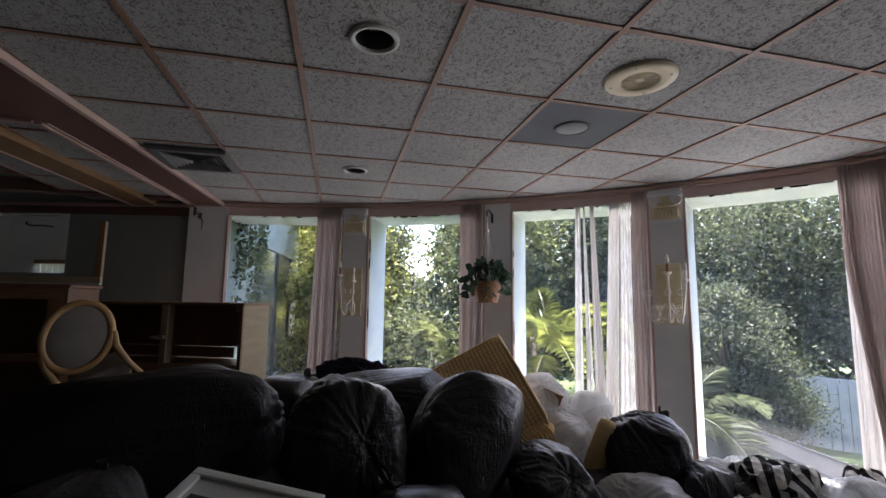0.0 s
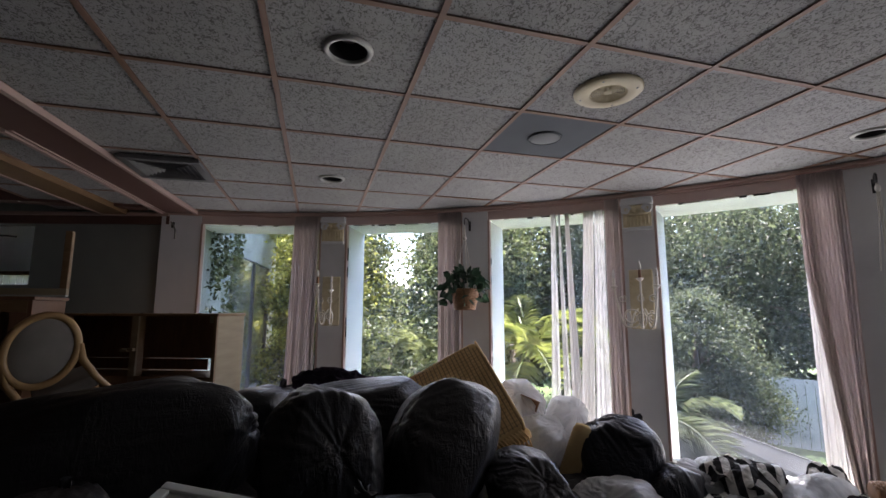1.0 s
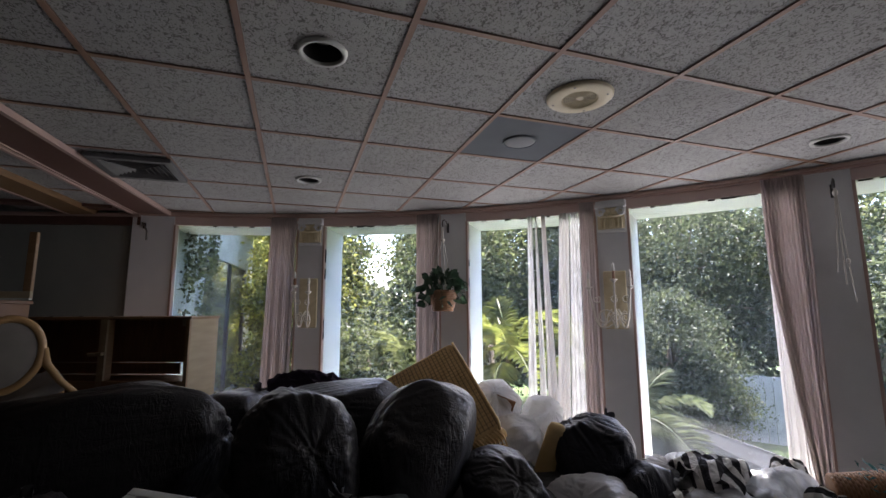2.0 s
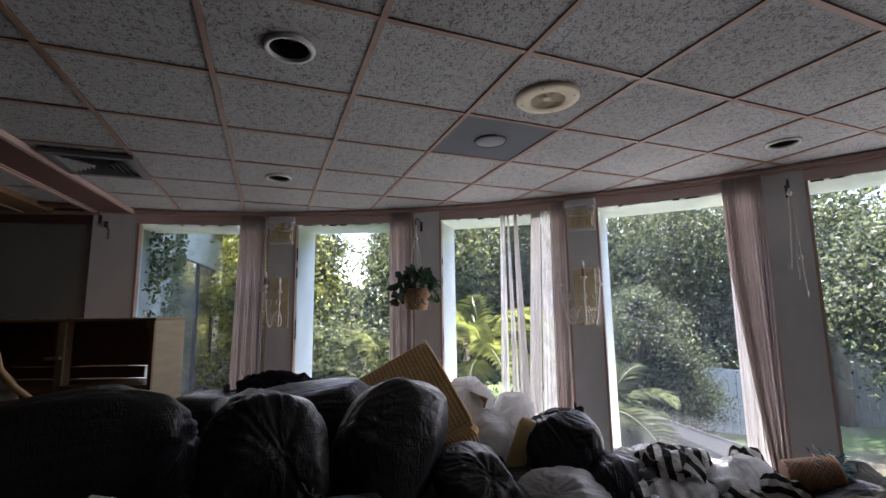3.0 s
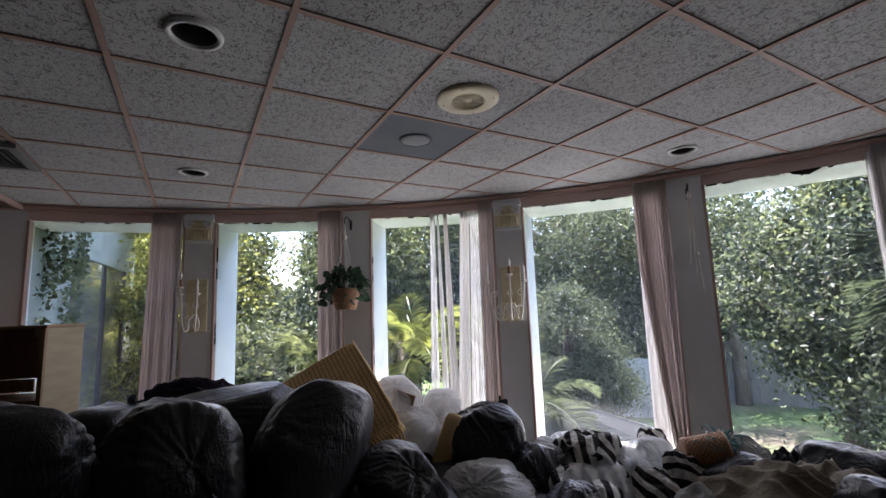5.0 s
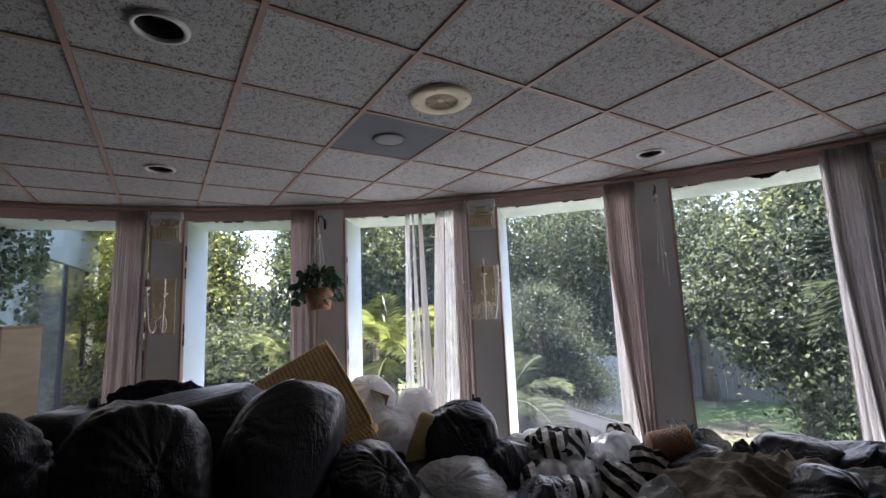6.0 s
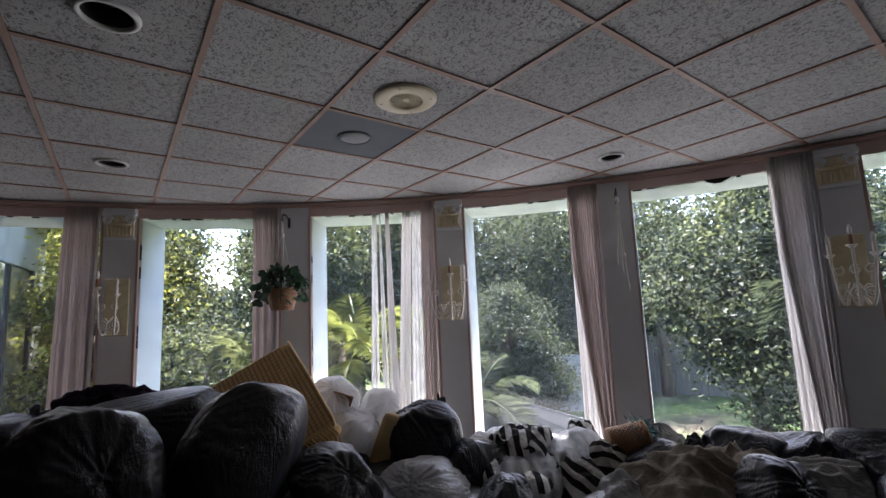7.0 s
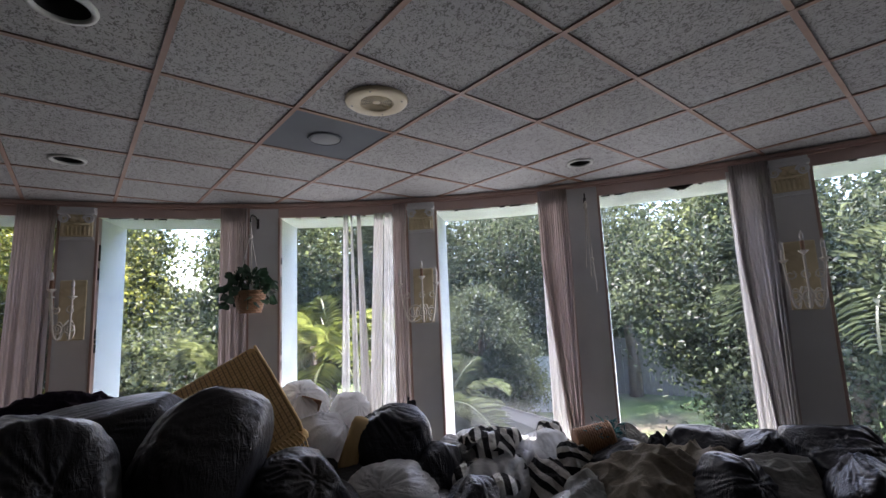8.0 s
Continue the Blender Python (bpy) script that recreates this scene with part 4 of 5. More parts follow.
def bag_body(radii, seed, gather=(0.25, 0.35, 0.9), facets=10, pull=0.020, fine=0.007, boxy=2.7, sub=6, flat=-0.78, shear=0.0, taper=0.0):
    """A full film bag: taut soft facets, pleats that run to the gathered neck, and a zone of fine wrinkles."""
    q = random.Random(seed)
    bm = bmesh.new()
    bmesh.ops.create_icosphere(bm, subdivisions=sub, radius=1.0)
    o = Vector((seed * 2.91, seed * 1.73, seed * 3.37))
    g = Vector(gather).normalized()
    e1 = g.orthogonal().normalized()
    e2 = g.cross(e1)
    flats = []
    for _ in range(facets):
        u = Vector((q.gauss(0, 1), q.gauss(0, 1), q.gauss(0, 0.8) + 0.25)).normalized()
        flats.append((u, q.uniform(0.80, 0.98)))
    rx, ry, rz = radii
    for v in bm.verts:
        n = v.co.normalized()
        d = (abs(n.x) ** boxy + abs(n.y) ** boxy + abs(n.z) ** boxy) ** (-1 / boxy)
        d *= 1 + 0.12 * noise.noise(n * 1.3 + o)
        for u, h in flats:
            c = n.dot(u)
            if c > 0.3:
                x = h / c
                k = max(0.0, 0.09 - abs(d - x)) / 0.09
                d = min(d, x) - k * k * 0.0225
        phi = math.acos(max(-1, min(1, n.dot(g))))
        r = max(1e-4, math.sin(phi))
        cx, cy = n.dot(e1) / r, n.dot(e2) / r
        near = math.exp(-phi / 0.75)
        d += pull * (1 - abs(noise.noise(Vector((cx * 2.6, cy * 2.6, phi * 0.8)) + o)) * 3.0) * (0.35 + near)
        d += fine * (1 - abs(noise.noise(Vector((cx * 7.5, cy * 7.5, phi * 1.5)) + o)) * 3.2) * (0.25 + 1.3 * near)
        d -= 0.05 * math.exp(-(phi / 0.16) ** 2)
        zone = noise.noise(n * 1.9 - o)
        if zone > 0.05:
            d += fine * 3.0 * (zone - 0.05) * (1 - abs(noise.noise(Vector((n.x * 5 + n.z * 4, n.y * 5, n.z * 13)) + o)) * 3.6)
        p = n * d
        if p.z < flat:
            p.z = flat + (p.z - flat) * 0.15
        w = 1 - taper * p.z
        v.co = Vector(((p.x * w + shear * p.z) * rx, p.y * w * ry, p.z * rz))
    return bm


def drape_body(radii, seed, folds=3.0, depth=0.05, angle=30.0, n=100):
    """A sheet thrown over something: a dome with sharp folds that wander and split."""
    o = Vector((seed * 1.91, seed * 2.77, seed * 0.83))
    rx, ry, rz = radii
    ca, sa = math.cos(radians(angle)), math.sin(radians(angle))
    bm = bmesh.new()
    grid = []
    for i in range(n + 1):
        row = []
        for j in range(n + 1):
            u, w = i / n * 2 - 1, j / n * 2 - 1
            p = Vector((u, w, 0))
            rho = (abs(u) ** 3 + abs(w) ** 3) ** (1 / 3)
            s_ = (u * ca + w * sa) * folds * 0.5 + 0.9 * noise.noise(p * 1.1 + o) + 0.3 * noise.noise(p * 2.7 - o)
            tri = 1 - abs(2 * (s_ % 1.0) - 1)
            z = rz * (1 - min(1.35, rho) ** 2.4) + 0.35 * rz * noise.noise(p * 1.2 + o)
            z += depth * (tri ** 1.5) * (0.55 + 0.9 * noise.noise(p * 0.9 - o))
            z += depth * 0.42 * (1 - abs(noise.noise(p * 2.2 + o * 2)) * 3.0)
            z += depth * 0.06 * (1 - abs(noise.noise(p * 6.5 + o * 3)) * 3.0)
            e = 1 + 0.16 * noise.noise(p * 1.7 + o)
            row.append(bm.verts.new((u * rx * e, w * ry * e, z)))
        grid.append(row)
    for a, b in zip(grid, grid[1:]):
        for j in range(n):
            bm.faces.new((a[j], b[j], b[j + 1], a[j + 1]))
    bmesh.ops.solidify(bm, geom=bm.faces[:], thickness=0.004)
    return bm


def film_bag(name, label, category, mat, at, radii, seed, rz=0, tilt=(0, 0), group="", **kw):
    return solid(name, bag_body(radii, seed, **kw), mat, label, category, pose(*at, tilt[0], tilt[1], rz), group, smooth=True)


def draped(name, label, mat, at, radii, seed, rz=0, tilt=(0, 0), **kw):
    return solid(name, drape_body(radii, seed, **kw), mat, label, "cloth", pose(*at, tilt[0], tilt[1], rz), smooth=True)


def heap_thing(name, label, category, mat, at, radii, seed, rz=0, tilt=(0, 0), group="", **kw):
    return solid(name, lump(radii, seed, **kw), mat, label, category, pose(*at, tilt[0], tilt[1], rz), group, smooth=True)


def tuft(bag, rad, seed, mat):
    """The gathered, tied top of a bag, lying to its far side."""
    q = random.Random(seed)
    bm = bmesh.new()
    n, rows = 28, [(0.05, -0.03), (0.03, 0.0), (0.018, 0.01), (0.024, 0.022), (0.032, 0.036), (0.034, 0.044)]
    ph = q.uniform(0, 6)
    rings = []
    for j, (r, z) in enumerate(rows):
        ruff = 0.25 + 0.12 * j
        rings.append([bm.verts.new((r * (1 + ruff * 0.5 * math.sin(5 * th + ph) + ruff * 0.3 * math.sin(9 * th + 2 * ph)) * math.cos(th), r * (1 + ruff * 0.5 * math.sin(5 * th + ph)) * math.sin(th) * 0.8, z + 0.012 * j * 0.4 * math.sin(3 * th + ph))) for th in (2 * math.pi * i / n for i in range(n))])
    for a, b in zip(rings, rings[1:]):
        for i in range(n):
            bm.faces.new((a[i], a[(i + 1) % n], b[(i + 1) % n], b[i]))
    part("tied_neck", bm, mat, bag, smooth=True, at=Matrix.Diagonal((1, 1, 1, 1)) @ pose(0.25 * rad[0], 0.40 * rad[1], rad[2] * 0.84, -35 + q.uniform(-15, 15), 25 + q.uniform(-15, 15), 0))


BLACK = "full glossy black plastic bin bag in the heap"
GB = "black bin bags"
# hidden lower layer that carries the rest
for k, (x, y, rx, ry, rz) in enumerate([
        (-1.75, 3.0, 0.42, 0.42, 0.30), (-1.2, 2.8, 0.42, 0.40, 0.30), (-0.6, 2.8, 0.42, 0.40, 0.30), (0.0, 2.5, 0.42, 0.40, 0.30), (0.65, 2.55, 0.42, 0.42, 0.28),
        (0.15, 3.3, 0.45, 0.45, 0.42), (0.75, 3.35, 0.45, 0.42, 0.42), (1.3, 3.05, 0.40, 0.40, 0.36), (1.25, 2.4, 0.35, 0.35, 0.26), (1.75, 2.75, 0.38, 0.38, 0.26),
        (-0.1, 3.85, 0.40, 0.35, 0.50), (0.5, 3.9, 0.36, 0.32, 0.50), (1.8, 2.2, 0.35, 0.32, 0.2), (2.35, 2.1, 0.40, 0.38, 0.16), (2.5, 1.55, 0.40, 0.38, 0.16),
        (3.0, 1.6, 0.36, 0.36, 0.2), (3.1, 1.05, 0.42, 0.40, 0.18), (3.6, 0.9, 0.38, 0.38, 0.2), (3.7, 0.35, 0.40, 0.40, 0.2), (3.0, 0.55, 0.38, 0.36, 0.2),
        (-0.4, 1.75, 0.40, 0.36, 0.34), (1.55, 3.25, 0.3, 0.3, 0.42)]):
    heap_thing("bin_bag", "sagging black plastic bin bag at the bottom of the heap", "bin bag", M_BAG, (x, y, rz * 0.72), (rx, ry, rz), 50 + k, rz=k * 37, group=GB, sub=4)

BAGS = [  # centre, radii, turn, tilt, further shape
    ((0.07, 2.50, 0.715), (0.30, 0.28, 0.375), -5, (4, -4), dict(gather=(0.35, -0.75, 0.25), pull=0.022, fine=0.018, taper=0.10)),
    ((0.70, 2.56, 0.63), (0.345, 0.30, 0.425), -16, (-4, 0), dict(gather=(-0.75, -0.35, 0.45), boxy=2.7, shear=0.34, taper=0.06, fine=0.011)),
    ((-1.00, 2.80, 0.70), (0.77, 0.34, 0.385), 4, (0, -5), dict(gather=(1.0, -0.3, 0.1), boxy=2.7, fine=0.008, facets=12)),
    ((-1.95, 2.85, 0.56), (0.42, 0.36, 0.36), 45, (0, 0), dict()),
    ((0.38, 3.20, 0.755), (0.56, 0.27, 0.26), -14, (0, -3), dict(gather=(-0.9, -0.3, 0.2), boxy=2.7, pull=0.018, fine=0.012)),
    ((-0.30, 3.30, 0.70), (0.34, 0.26, 0.26), -10, (0, 0), dict()),
    ((1.19, 2.38, 0.46), (0.25, 0.24, 0.215), -28, (0, 10), dict(gather=(0.4, -0.6, 0.6), shear=-0.25, fine=0.020, pull=0.034)),
    ((0.35, 2.05, 0.36), (0.34, 0.28, 0.34), 80, (0, 0), dict()),
    ((-1.0, 2.05, 0.42), (0.40, 0.34, 0.40), 0, (0, 0), dict()),
    ((-1.75, 2.2, 0.42), (0.42, 0.36, 0.42), 40, (0, 0), dict()),
]
for k, (at, rad, rz, tilt, shape) in enumerate(BAGS):
    b_ = film_bag("bin_bag", BLACK, "bin bag", M_BAG, at, rad, 1 + k, rz, tilt, GB, **shape)
    if k in (3, 5, 7, 8, 9):
        tuft(b_, rad, 300 + k, M_BAG)
for k, (at, rad, rz, tilt, shape) in enumerate([
        ((1.93, 2.60, 0.49), (0.27, 0.25, 0.30), -36, (0, 6), dict(gather=(-0.55, 0.1, 0.8), shear=-0.22)),
        ((2.08, 2.34, 0.34), (0.22, 0.21, 0.22), 60, (0, 24), dict()),
        ((1.93, 1.80, 0.36), (0.17, 0.16, 0.13), 0, (0, 0), dict()),
        ((3.43, 1.18, 0.43), (0.28, 0.20, 0.13), -60, (0, 4), dict()),
        ((3.66, 0.88, 0.43), (0.28, 0.22, 0.13), -70, (0, 6), dict()),
        ((3.60, 0.50, 0.46), (0.28, 0.26, 0.23), 50, (0, 0), dict(gather=(-0.7, -0.5, 0.4))),
        ((3.30, 0.34, 0.38), (0.26, 0.23, 0.20), 0, (0, 0), dict()),
        ((2.93, 0.86, 0.37), (0.24, 0.22, 0.20), 20, (0, 10), dict(gather=(-0.6, -0.5, 0.5))),
        ((2.98, 1.50, 0.36), (0.23, 0.20, 0.17), 10, (0, 12), dict(gather=(0.3, -0.6, 0.6))),
        ((3.35, 0.1, 0.36), (0.3, 0.26, 0.2), 70, (0, 0), dict())]):
    b_ = film_bag("bin_bag", "blue black plastic bin bag with a crumpled top", "bin bag", M_BAGBLUE, at, rad, 21 + k, rz, tilt, GB, **{**dict(pull=0.042, fine=0.024, facets=14), **shape})
    if k < 2:
        tuft(b_, rad, 330 + k, M_BAGBLUE)
for k, (at, rad, rz) in enumerate([((1.50, 3.14, 0.80), (0.19, 0.16, 0.14), 0), ((1.77, 2.98, 0.69), (0.155, 0.15, 0.14), 40), ((1.52, 2.88, 0.56), (0.20, 0.18, 0.18), 90),
                                   ((1.70, 2.28, 0.33), (0.28, 0.21, 0.175), -35), ((2.26, 2.34, 0.38), (0.15, 0.15, 0.17), 30), ((2.45, 1.48, 0.22), (0.26, 0.2, 0.14), 0)]):
    film_bag("plastic_sack", "knotted white plastic carrier sack, half full", "bag", M_BAGWHITE, at, rad, 35 + k, rz, group="white sacks", pull=0.055, fine=0.034, facets=7, gather=(-0.3, -0.6, 0.5))


def cloth(name, label, mat, at, radii, seed, rz=0, **kw):
    o = dict(fold=0.10, crease=0.012, low=0.28, boxy=2.2, flat=-0.6, freq=0.7)
    o.update(kw)
    return heap_thing(name, label, "cloth", mat, at, radii, seed, rz, **o)


draped("purple_cloth", "crumpled dark purple cloth on the bags", M_PURPLE, (0.17, 3.64, 0.91), (0.28, 0.16, 0.075), 61, -14, (0, 5), folds=5, depth=0.055, angle=80)
cloth("striped_cloth", "black and white striped cotton bundle", M_STRIPE, (2.43, 2.17, 0.42), (0.20, 0.17, 0.16), 62, 0, fold=0.06, boxy=3.4)
draped("striped_cloth", "black and white striped cotton laid over the bundle", M_STRIPE, (2.43, 2.17, 0.50), (0.21, 0.18, 0.09), 73, 35, (0, 6), folds=2.5, depth=0.035, angle=70)
cloth("striped_cloth", "black and white striped cotton showing through clear film", M_STRIPE, (2.27, 2.02, 0.25), (0.26, 0.22, 0.19), 63, 8, fold=0.05, boxy=3.0)
draped("zebra_cloth", "zebra striped cotton throw, crumpled", M_ZEBRA, (2.58, 1.84, 0.24), (0.28, 0.25, 0.19), 64, 20, folds=3, depth=0.06, angle=110)
cloth("striped_cloth", "black and white striped cloth end beside the curtain", M_STRIPE, (2.92, 2.04, 0.42), (0.13, 0.11, 0.14), 65, 40, fold=0.1)
draped("striped_cloth", "grey and black striped cloth hanging in folds", M_ZEBRA, (2.80, 1.74, 0.32), (0.17, 0.16, 0.15), 74, 60, folds=3, depth=0.06, angle=20)
for at, rad, seed in (((2.72, 1.96, 0.38), (0.22, 0.19, 0.16), 66), ((2.27, 2.02, 0.27), (0.285, 0.245, 0.205), 67), ((2.30, 2.26, 0.40), (0.17, 0.16, 0.18), 75), ((2.62, 1.98, 0.34), (0.20, 0.18, 0.15), 79)):
    film_bag("plastic_film", "clear crumpled plastic film round the bundles", "film", M_CLEAR, at, rad, seed, 8, pull=0.05, fine=0.022, facets=14)
draped("canvas_sheet", "crumpled beige canvas sheet over the heap", M_CANVAS, (2.86, 1.24, 0.30), (0.40, 0.32, 0.20), 69, -35, (0, 0), folds=6, depth=0.062, angle=25)
draped("canvas_sheet", "crumpled beige canvas sheet over the heap", M_CANVAS, (3.17, 1.12, 0.31), (0.30, 0.26, 0.17), 70, 15, (0, 0), folds=5, depth=0.05, angle=60)
draped("bed_sheet", "stained grey white sheet draped on bags", M_SHEET, (3.30, 0.72, 0.33), (0.33, 0.20, 0.15), 71, -50, (0, 6), folds=5, depth=0.05, angle=80)
draped("bed_sheet", "pale sheet lying low on the heap", M_SHEET, (2.54, 1.52, 0.22), (0.30, 0.22, 0.15), 76, 20, (0, 0), folds=5, depth=0.05, angle=40)
draped("dark_cloth", "dark navy cloth crumpled between the bags", M_NAVY, (3.20, 1.36, 0.34), (0.24, 0.18, 0.12), 77, 10, folds=6, depth=0.06, angle=50)
draped("dark_cloth", "dark navy cloth crumpled between the bags", M_NAVY, (3.56, 0.80, 0.38), (0.24, 0.20, 0.12), 78, 40, folds=6, depth=0.06, angle=20)
draped("white_cloth", "small white cloth behind the basket", M_SHEET, (3.22, 1.60, 0.40), (0.16, 0.13, 0.11), 72, 0, folds=3, depth=0.04)

# wicker waste basket with teal tinsel
wb = thing("wicker_basket", "brown wicker basket lying on its side on the heap", "basket", pose(2.86, 1.77, 0.475, 0, 84, -42))
bm = bmesh.new()
for k in range(15):
    z = k * 0.0155
    r = 0.085 + 0.02 * k / 14
    add_tube(bm, [((r + 0.0035 * math.sin(18 * th + k * math.pi)) * math.cos(th), (r + 0.0035 * math.sin(18 * th + k * math.pi)) * math.sin(th), z) for th in (2 * math.pi * i / 72 for i in range(72))], 0.0088, 6, True)
part("weave", bm, M_WICKER, wb, smooth=True)
part("base", lathe([(0, -0.012), (0.086, -0.010), (0.09, 0.0), (0, 0.002)], 28), M_WICKER, wb)
part("rim", tube([(0.11 * math.cos(th), 0.11 * math.sin(th), 0.23) for th in (2 * math.pi * i / 40 for i in range(40))], 0.012, 8, True), M_WICKER, wb, smooth=True)
rt = np.random.default_rng(4)
pt = rt.normal(0, 1, (240, 3)) * np.array([0.05, 0.035, 0.035])
tv, tf = leaf_blades(pt, rt.normal(0, 1, (240, 3)), 0.05, 0.16, 5)
ts = thing("tinsel", "teal tinsel sticking out of the wicker basket", "decoration", pose(3.02, 1.63, 0.545))
raw_part("strands", tv, tf, M_TEAL, ts, kind="stuff")

# checked straw headrest of an upturned armchair
wc = thing("straw_armchair", "upturned armchair covered in yellow checked straw weave", "chair", Matrix.Identity(4))
p_top, p_left, p_right = Vector((1.18, 3.28, 1.215)), Vector((0.67, 3.42, 0.928)), Vector((1.243, 2.68, 0.72))
ex = (p_top - p_left).normalized()
ey = (p_right - p_top)
ey = (ey - ex * ey.dot(ex)).normalized()
ez = ex.cross(ey).normalized()
m_wc = Matrix((( ex.x, ey.x, ez.x, p_left.x), (ex.y, ey.y, ez.y, p_left.y), (ex.z, ey.z, ez.z, p_left.z), (0, 0, 0, 1)))
wc.matrix_basis = m_wc
LW, LH = (p_top - p_left).length, 0.80
bm = box(-0.12, LW + 0.02, -0.01, LH, -0.005, 0.075)
bmesh.ops.bevel(bm, geom=[e for e in bm.edges if abs(e.verts[0].co.z - e.verts[1].co.z) > 0.05], offset=0.065, segments=6, affect="EDGES", profile=0.5)
bmesh.ops.bevel(bm, geom=[e for e in bm.edges if abs(e.verts[0].co.z - e.verts[1].co.z) < 0.01], offset=0.018, segments=3, affect="EDGES", profile=0.5)
part("back", bm, M_RATTAN, wc, smooth=True)
for i in range(24):
    x = -0.09 + i * 0.030
    if x < LW:
        part("band", box(x, x + 0.0055, 0.012 if x < LW - 0.06 else 0.05, LH - 0.03, -0.0075, 0.0775, 0.001), M_RATTANDARK, wc)
for i in range(26):
    y = 0.02 + i * 0.0295
    part("cross_band", box(-0.10, LW if y > 0.05 else LW - 0.05, y, y + 0.0022, -0.0068, 0.0768), M_WICKER, wc)
part("piping", tube([(LW + 0.012, 0.0, 0.0), (LW + 0.016, 0.2, -0.004), (LW + 0.016, LH - 0.05, -0.004), (LW, LH, 0.0)], 0.010, 8), M_RATTAN, wc, smooth=True)
part("arm_roll", lathe([(0, -0.11), (0.03, -0.10), (0.038, -0.06), (0.038, 0.06), (0.03, 0.10), (0, 0.11)], 24, pose(LW - 0.08, LH + 0.01, 0.04, 0, 90, 0)), M_RATTAN, wc, smooth=True)

for k in range(9):          # loose straw loops at the torn end
    x = LW - 0.02 - k * 0.022
    part("straw_loop", tube([(x, LH - 0.01, 0.0), (x + 0.02, LH + 0.05, 0.01 + 0.004 * (k % 3)), (x + 0.01, LH + 0.10 + 0.012 * (k % 4), 0.03), (x - 0.015, LH + 0.06, 0.06)], 0.006, 6), M_RATTAN, wc, smooth=True)
cb = thing("cardboard_flap", "torn orange brown cardboard flap between the sacks", "cardboard", pose(1.50, 3.02, 0.80, 30, 20, -30))
part("flap", box(-0.07, 0.07, -0.003, 0.003, -0.05, 0.05, 0.001), M_WICKER, cb)
part("fold", box(-0.07, 0.07, -0.0035, 0.0025, -0.04, 0.04, 0.001, pose(0, -0.03, 0.075, 50, 0, 0)), M_WICKER, cb)
cs = thing("foam_cushion", "tan upholstered arm standing upright among the sacks", "cushion", pose(1.56, 2.70, 0.30, -4, 20, -36))
part("pad", box(-0.065, 0.065, -0.055, 0.055, 0.0, 0.46, 0.05), M_FOAM, cs, smooth=True)

# oval back dining chair tipped on the bags
def oval(rx, rz, n=56, y=0.0):
    return [(rx * math.cos(2 * math.pi * i / n), y, rz * math.sin(2 * math.pi * i / n)) for i in range(n)]


ch = thing("oval_back_chair", "beech dining chair with an oval upholstered back, tipped over", "chair", pose(-1.48, 3.13, 1.235, 0, 0, 26))
LEAN = pose(0, 0, 0, 0, 12, 0)
fr = bmesh.new()
add_tube(fr, oval(0.155, 0.20), 0.0215, 10, True)
fr.transform(LEAN)
part("back_frame", fr, M_CHAIRWOOD, ch, "varnished beech oval frame", smooth=True)
pad = bmesh.new()
bmesh.ops.create_uvsphere(pad, u_segments=40, v_segments=20, radius=1.0)
pad.transform(LEAN @ Matrix.Diagonal((0.145, 0.026, 0.19, 1)))
part("back_pad", pad, M_SEAT, ch, "grey beige woven cloth", smooth=True)
for path in (((0.165, 0, 0.03), (0.185, 0, -0.06), (0.25, -0.01, -0.16), (0.35, -0.03, -0.26)), ((-0.15, 0, -0.10), (-0.13, 0, -0.18), (-0.07, -0.01, -0.27), (0.0, -0.03, -0.38))):
    part("back_post", tube(path, [0.02, 0.021, 0.019, 0.016], 10), M_CHAIRWOOD, ch, smooth=True)
part("seat", box(-0.15, 0.17, -0.02, 0.32, -0.04, 0.04, 0.03, pose(0.13, 0.04, -0.25, 8, -24, 0)), M_SEAT, ch, "grey beige seat cushion", smooth=True)
for x in (0.02, 0.28):
    part("leg", tube([(x, 0.28, -0.26), (x + 0.03, 0.34, -0.5)], [0.02, 0.014], 10), M_CHAIRWOOD, ch, smooth=True)

# open oak cabinet
m_cab = Matrix.Translation((-0.71, 3.84, 0.0)) @ pose(0, 0, 0, 0, 0, 180 - 22)
cab = thing("open_cabinet", "honey oak cabinet without doors, open compartments", "cabinet", m_cab)
# local x runs along the front away from its end panel, local -y to the back
CW, CD, CH = 1.62, 0.36, 1.435
part("end_panel", box(0, 0.022, -CD, 0, 0, CH - 0.022, 0.002), M_WOODPALE, cab, "pale raw end panel")
part("face_stile", box(0.0, 0.03, 0.001, 0.02, 0, CH - 0.004, 0.002), M_WOOD, cab)
part("end_panel", box(CW - 0.022, CW, -CD, 0, 0, CH - 0.022, 0.002), M_WOOD, cab)
part("top", box(-0.01, CW + 0.01, -CD - 0.005, 0.022, CH - 0.021, CH, 0.003), M_WOOD, cab)
part("divider", box(0.665, 0.69, -0.07, 0, 0.9, CH - 0.022, 0.002), M_WOOD, cab)
part("divider_stile", box(0.655, 0.71, 0.001, 0.02, 0.90, CH - 0.022, 0.002), M_WOODPALE, cab)
part("shelf", box(0.023, CW - 0.023, -CD, 0, 0.93, 0.952, 0.002), M_WOOD, cab)
part("bottom_rail", box(0.03, CW - 0.023, 0.001, 0.02, 0.90, 0.955, 0.002), M_WOOD, cab)
part("back_panel", box(0.023, CW - 0.023, -CD, -CD + 0.01, 1.055, CH - 0.022), M_WOODDARK, cab, "dark walnut back board")
part("back_panel", box(0.30, CW - 0.023, -CD, -CD + 0.01, 0.96, 1.05), M_WOODDARK, cab)
